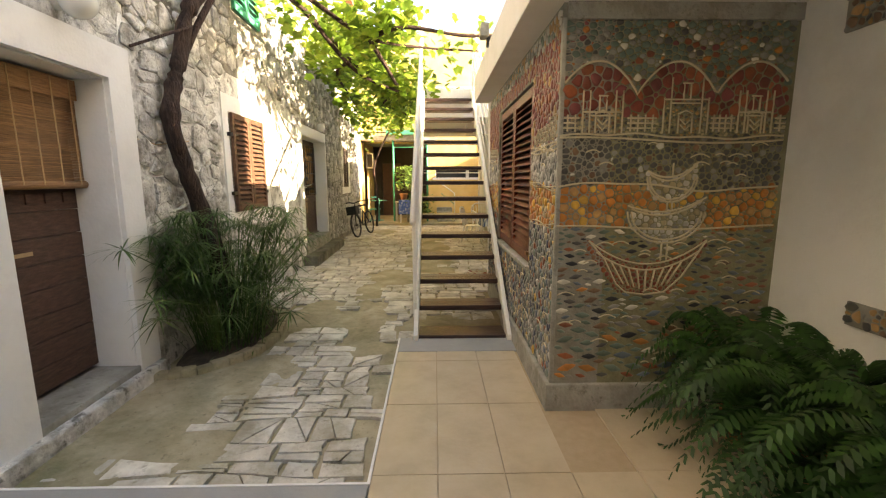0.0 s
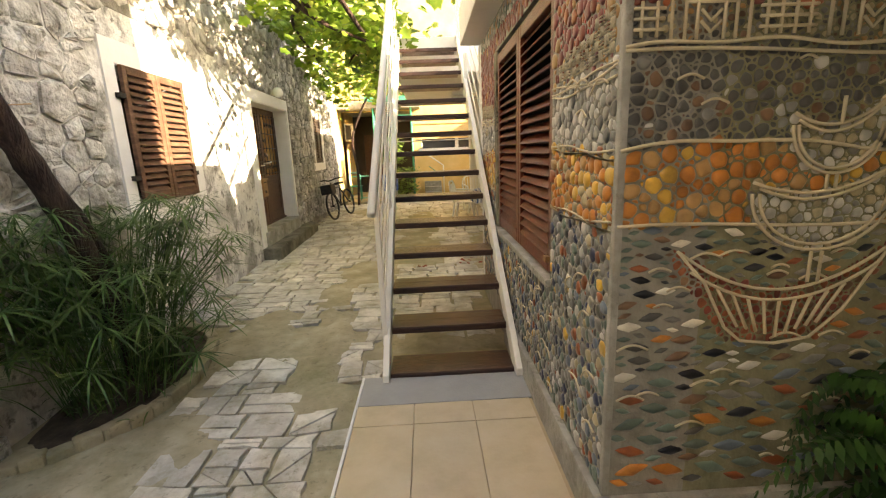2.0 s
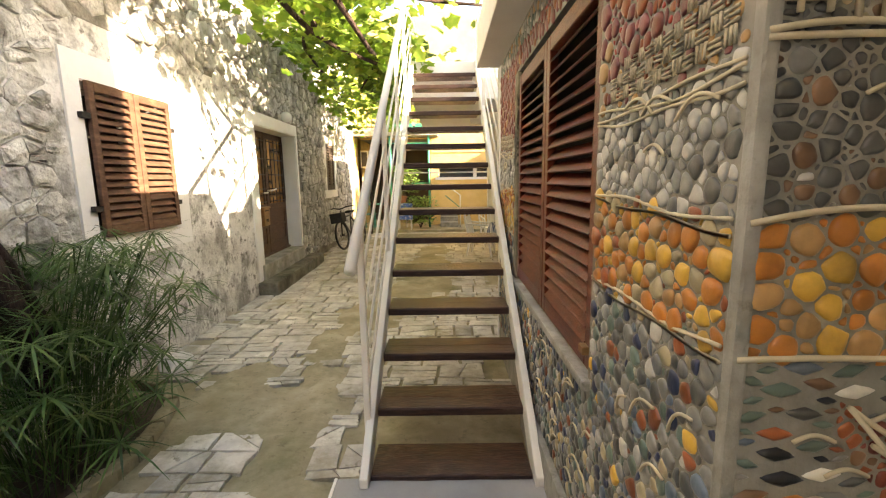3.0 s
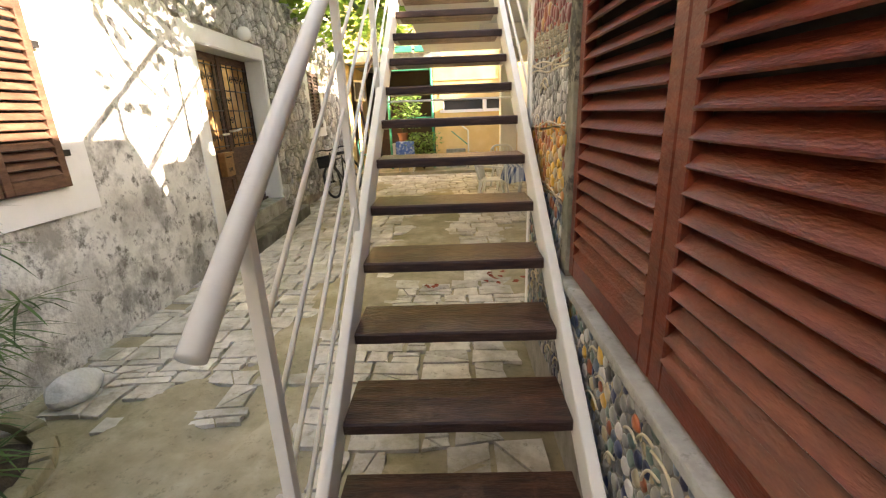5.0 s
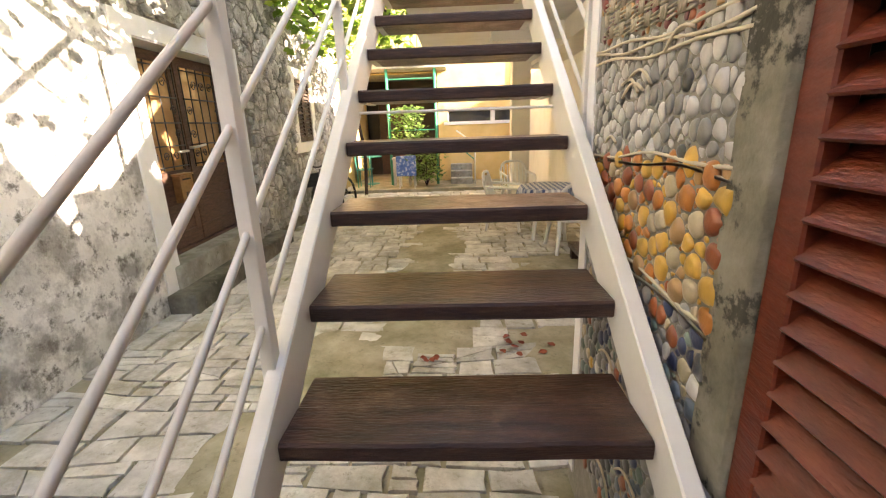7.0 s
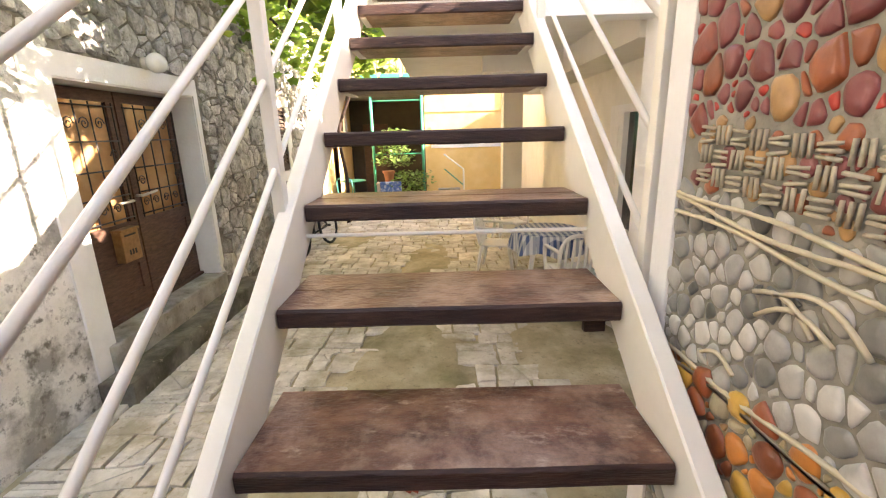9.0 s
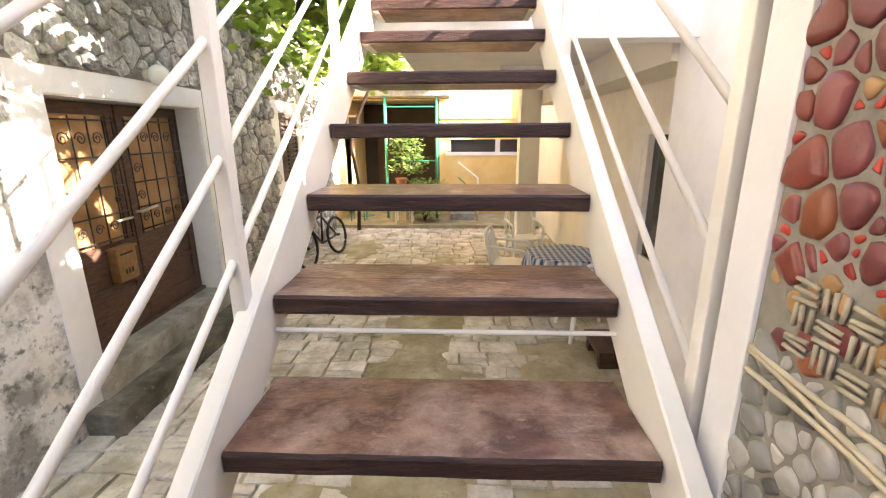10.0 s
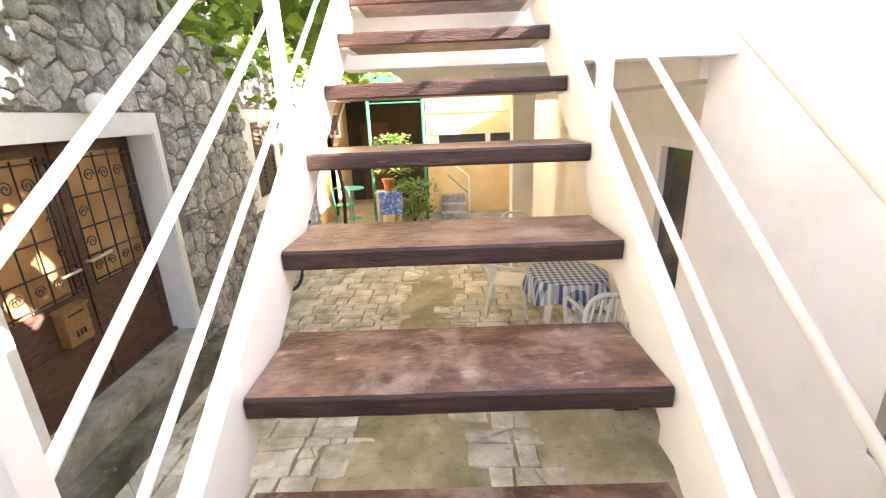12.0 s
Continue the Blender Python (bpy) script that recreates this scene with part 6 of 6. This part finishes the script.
for _ in range(130):
    a, b = rm.uniform(HY0 + 0.1, HY1 - 0.15), rm.uniform(0.2, 1.65)
    if z1(a) - 0.03 < b < z2(a) + 0.03 or (SH[0] - 0.12 < a < SH[1] + 0.12 and b > SH[2] - 0.1):
        continue
    w, t = rm.uniform(0.04, 0.08), rm.uniform(-0.9, 0.4) if b < 1.1 else rm.uniform(-0.3, 0.3)
    ar2.append([(a + math.cos(t) * x - math.sin(t) * y, b + math.sin(t) * x + math.cos(t) * y) for x, y in ((-w + 2 * w * k / 7, 0.4 * w * math.sin(math.pi * k / 7)) for k in range(8))])
ribs("shell_line", ar2, SX, WSIDE, 0.0042, "cream relief strips among the pebbles", 0.01)
# small mosaic panels on the porch wall
PX = lambda a, b, o: Vector((2.24 - o, a, b))
for nm, (a0, a1, b0, b1) in (("u", (-2.3, -1.53, 2.17, 2.55)), ("l", (-2.3, -1.75, 0.72, 0.84))):
    mp_ = thing("mosaic_panel", "small pebble mosaic panel set into the porch wall", "mosaic", (2.24, (a0 + a1) / 2, b0), "porch mosaics")
    part("bed", box(2.228, 2.239, a0, a1, b0, b1), M_bed, mp_)
    lay(fill(a0, a1, b0, b1, lambda a, b: ("round", ("dark", "brown", "grey", "ochre"), (0.02, 0.05), 1.3, rm.uniform(-1, 1)), 2500), lambda a, b, o: PX(a, b, o + 0.012), mp_, lambda a, b: True, "pebble")

# ---- floor tiles ----
rt = random.Random(8)
tw, tl, gp = 0.335, 0.685, 0.005
tiles = {}
for i in range(-2, 10):
    for j in range(-9, 3):
        x0, x1 = 0.163 + i * tw, 0.163 + (i + 1) * tw
        y0, y1 = -1.183 + j * tl, -1.183 + (j + 1) * tl
        x0, x1, y0, y1 = max(x0, -0.164), min(x1, 2.238), max(y0, -6.99), min(y1, -0.303)
        if y1 > HY0 - 0.04:
            x1 = min(x1, HX - 0.037) if y0 > HY0 - 0.3 or x1 <= HX + 0.3 else x1
        if x1 - x0 < 0.03 or y1 - y0 < 0.03 or (x0 > HX - 0.04 and y0 > HY0 - 0.04):
            continue
        ob = new("tile", mesh_of(box(x0 + gp / 2, x1 - gp / 2, y0 + gp / 2, y1 - gp / 2, -0.0118, -rt.uniform(0, 0.0012), 0.0015), "tile", M_tile))
        ob.parent = FLOOR

# ---- paving stones ----
rg = random.Random(31)
GROUND = bpy.data.objects["ground_screed"]


def flat(a, b, o):
    return Vector((a, b, ZG - 0.03 + o))


def crack(P, gap):
    """Splits a slab along a crooked line, as old paving breaks."""
    if rg.random() > 0.32:
        return [P]
    k = len(P)
    cx, cy, t = sum(p[0] for p in P) / k + rg.uniform(-0.03, 0.03), sum(p[1] for p in P) / k, rg.uniform(0, 3.14)
    nx, ny = math.cos(t), math.sin(t)
    return [q for q in (clip(P, nx * sg, ny * sg, (nx * cx + ny * cy) * sg - gap / 2) for sg in (1, -1)) if len(q) > 2]


near_n, rest = 0, []
for P in courses(LX(0) - 0.1, 2.3, -1.9, 10.7, (0.13, 0.26), (0.15, 0.40), 0.009, rg, 0.42):
    cx, cy = sum(p[0] for p in P) / 7, sum(p[1] for p in P) / 7
    if cx < LX(cy) + 0.06 or cy < -1.86 or (cx > -0.22 and cy < 0.12) or (cx > HX - 0.1 and cy < HY1 + 0.05) or (cx > 1.8 and cy < 4.5) or cx > 2.25:
        continue
    if patch_at(cx, cy) < rg.uniform(-0.3, 0.2):
        continue
    if math.hypot((cx + 1.75) / 0.5, (cy - 0.3) / 1.0) < 1:
        continue
    P = [(max(x, LX(y) + 0.01) if cx < -1 else x, max(y, -1.915)) for x, y in P]
    if cx < 0:
        P = [(min(x, -0.185) if y < 0.03 else x, y) for x, y in P]
    for Q in crack(P, 0.007):
        v, f = slab_stone(Q, flat, 0.03 + rg.uniform(0.001, 0.007), 0.0035, 0.0035, rg)
        if near_n < 300 and cy < 4.3:
            me = bpy.data.meshes.new("paving_stone")
            me.from_pydata([tuple(q) for q in v], [], f)
            me.materials.append(M_flag)
            ob = new("paving_stone", me)
            ob.parent = GROUND
            near_n += 1
        else:
            rest.append(([tuple(q) for q in v], f, 0))
soup("paving_stones", rest, [M_flag_i], GROUND, kind="stuff")

# ---- rubble of the stone house ----
rw = random.Random(41)
near_n, rest = 0, []


def stony(y, z):
    """Where the limewash has left the stones bare."""
    n = noise.noise((y * 0.9, z * 0.9, 7.0)) * 0.35
    if y > 5.95:
        return True
    if y < 1.05:
        return z > 0.55 + 1.4 * n if y > -0.42 else z > 2.44
    return z > (2.55 + n * 0.6 if y < 3.6 else 2.40)


rm = random.Random(43)
spots = []
for P in courses(-0.7, 10.75, -0.05, 6.1, (0.09, 0.20), (0.10, 0.30), 0.0, rw, 0.3):
    cy, cz = sum(p[0] for p in P) / 7 + rw.uniform(-0.025, 0.025), sum(p[1] for p in P) / 7 + rw.uniform(-0.025, 0.025)
    w, h = max(p[0] for p in P) - min(p[0] for p in P), max(p[1] for p in P) - min(p[1] for p in P)
    if not stony(cy, cz) or any(q[0] - 0.26 < cy < q[1] + (0.16 if q is D2 else 0.28) and q[2] - 0.22 < cz < q[3] + (0.21 if q is D2 else 0.24) for q in HOLES) or cz < 0.08:
        continue
    if any(q[0] - 0.12 < cy < q[1] + 0.12 and cz < q[2] + 0.05 for q in ((-1.85, -0.45, 2.38), (3.88, 5.85, 2.42))):
        continue
    spots.append((cy, cz, h * 1.1, max(1.0, min(2.2, w / h)), rw.uniform(-0.18, 0.18), "shard", ""))
for (cy, cz, _h, _w, _t, _k, _c), P in zip(spots, packed(spots, 0.016, 0.3)):
    if P is None:
        continue
    P = [(min(max(cy + y, -6.9), 10.79), cz + z) for y, z in P]
    v, f = slab_stone(P, lambda a, b, o: LP(a, b, o - 0.004), rw.uniform(0.016, 0.052) * (0.7 if cy < 1.1 else 1.0), 0.02, 0.011, rw)
    if near_n < 300 and cz < 3.3 and cy < 7.5:
        me = bpy.data.meshes.new("stone")
        me.from_pydata([tuple(q) for q in v], [], f)
        me.materials.append(M_washed if cy < 1.3 and cz < 3.1 else M_stone)
        ob = new("stone", me)
        ob.parent = wall_left
        near_n += 1
    else:
        rest.append(([tuple(q) for q in v], f, 1 if cy < 1.3 and cz < 3.1 else 0))
soup("stones", rest, [M_stone_i, M_washed_i], wall_left, kind="stuff")
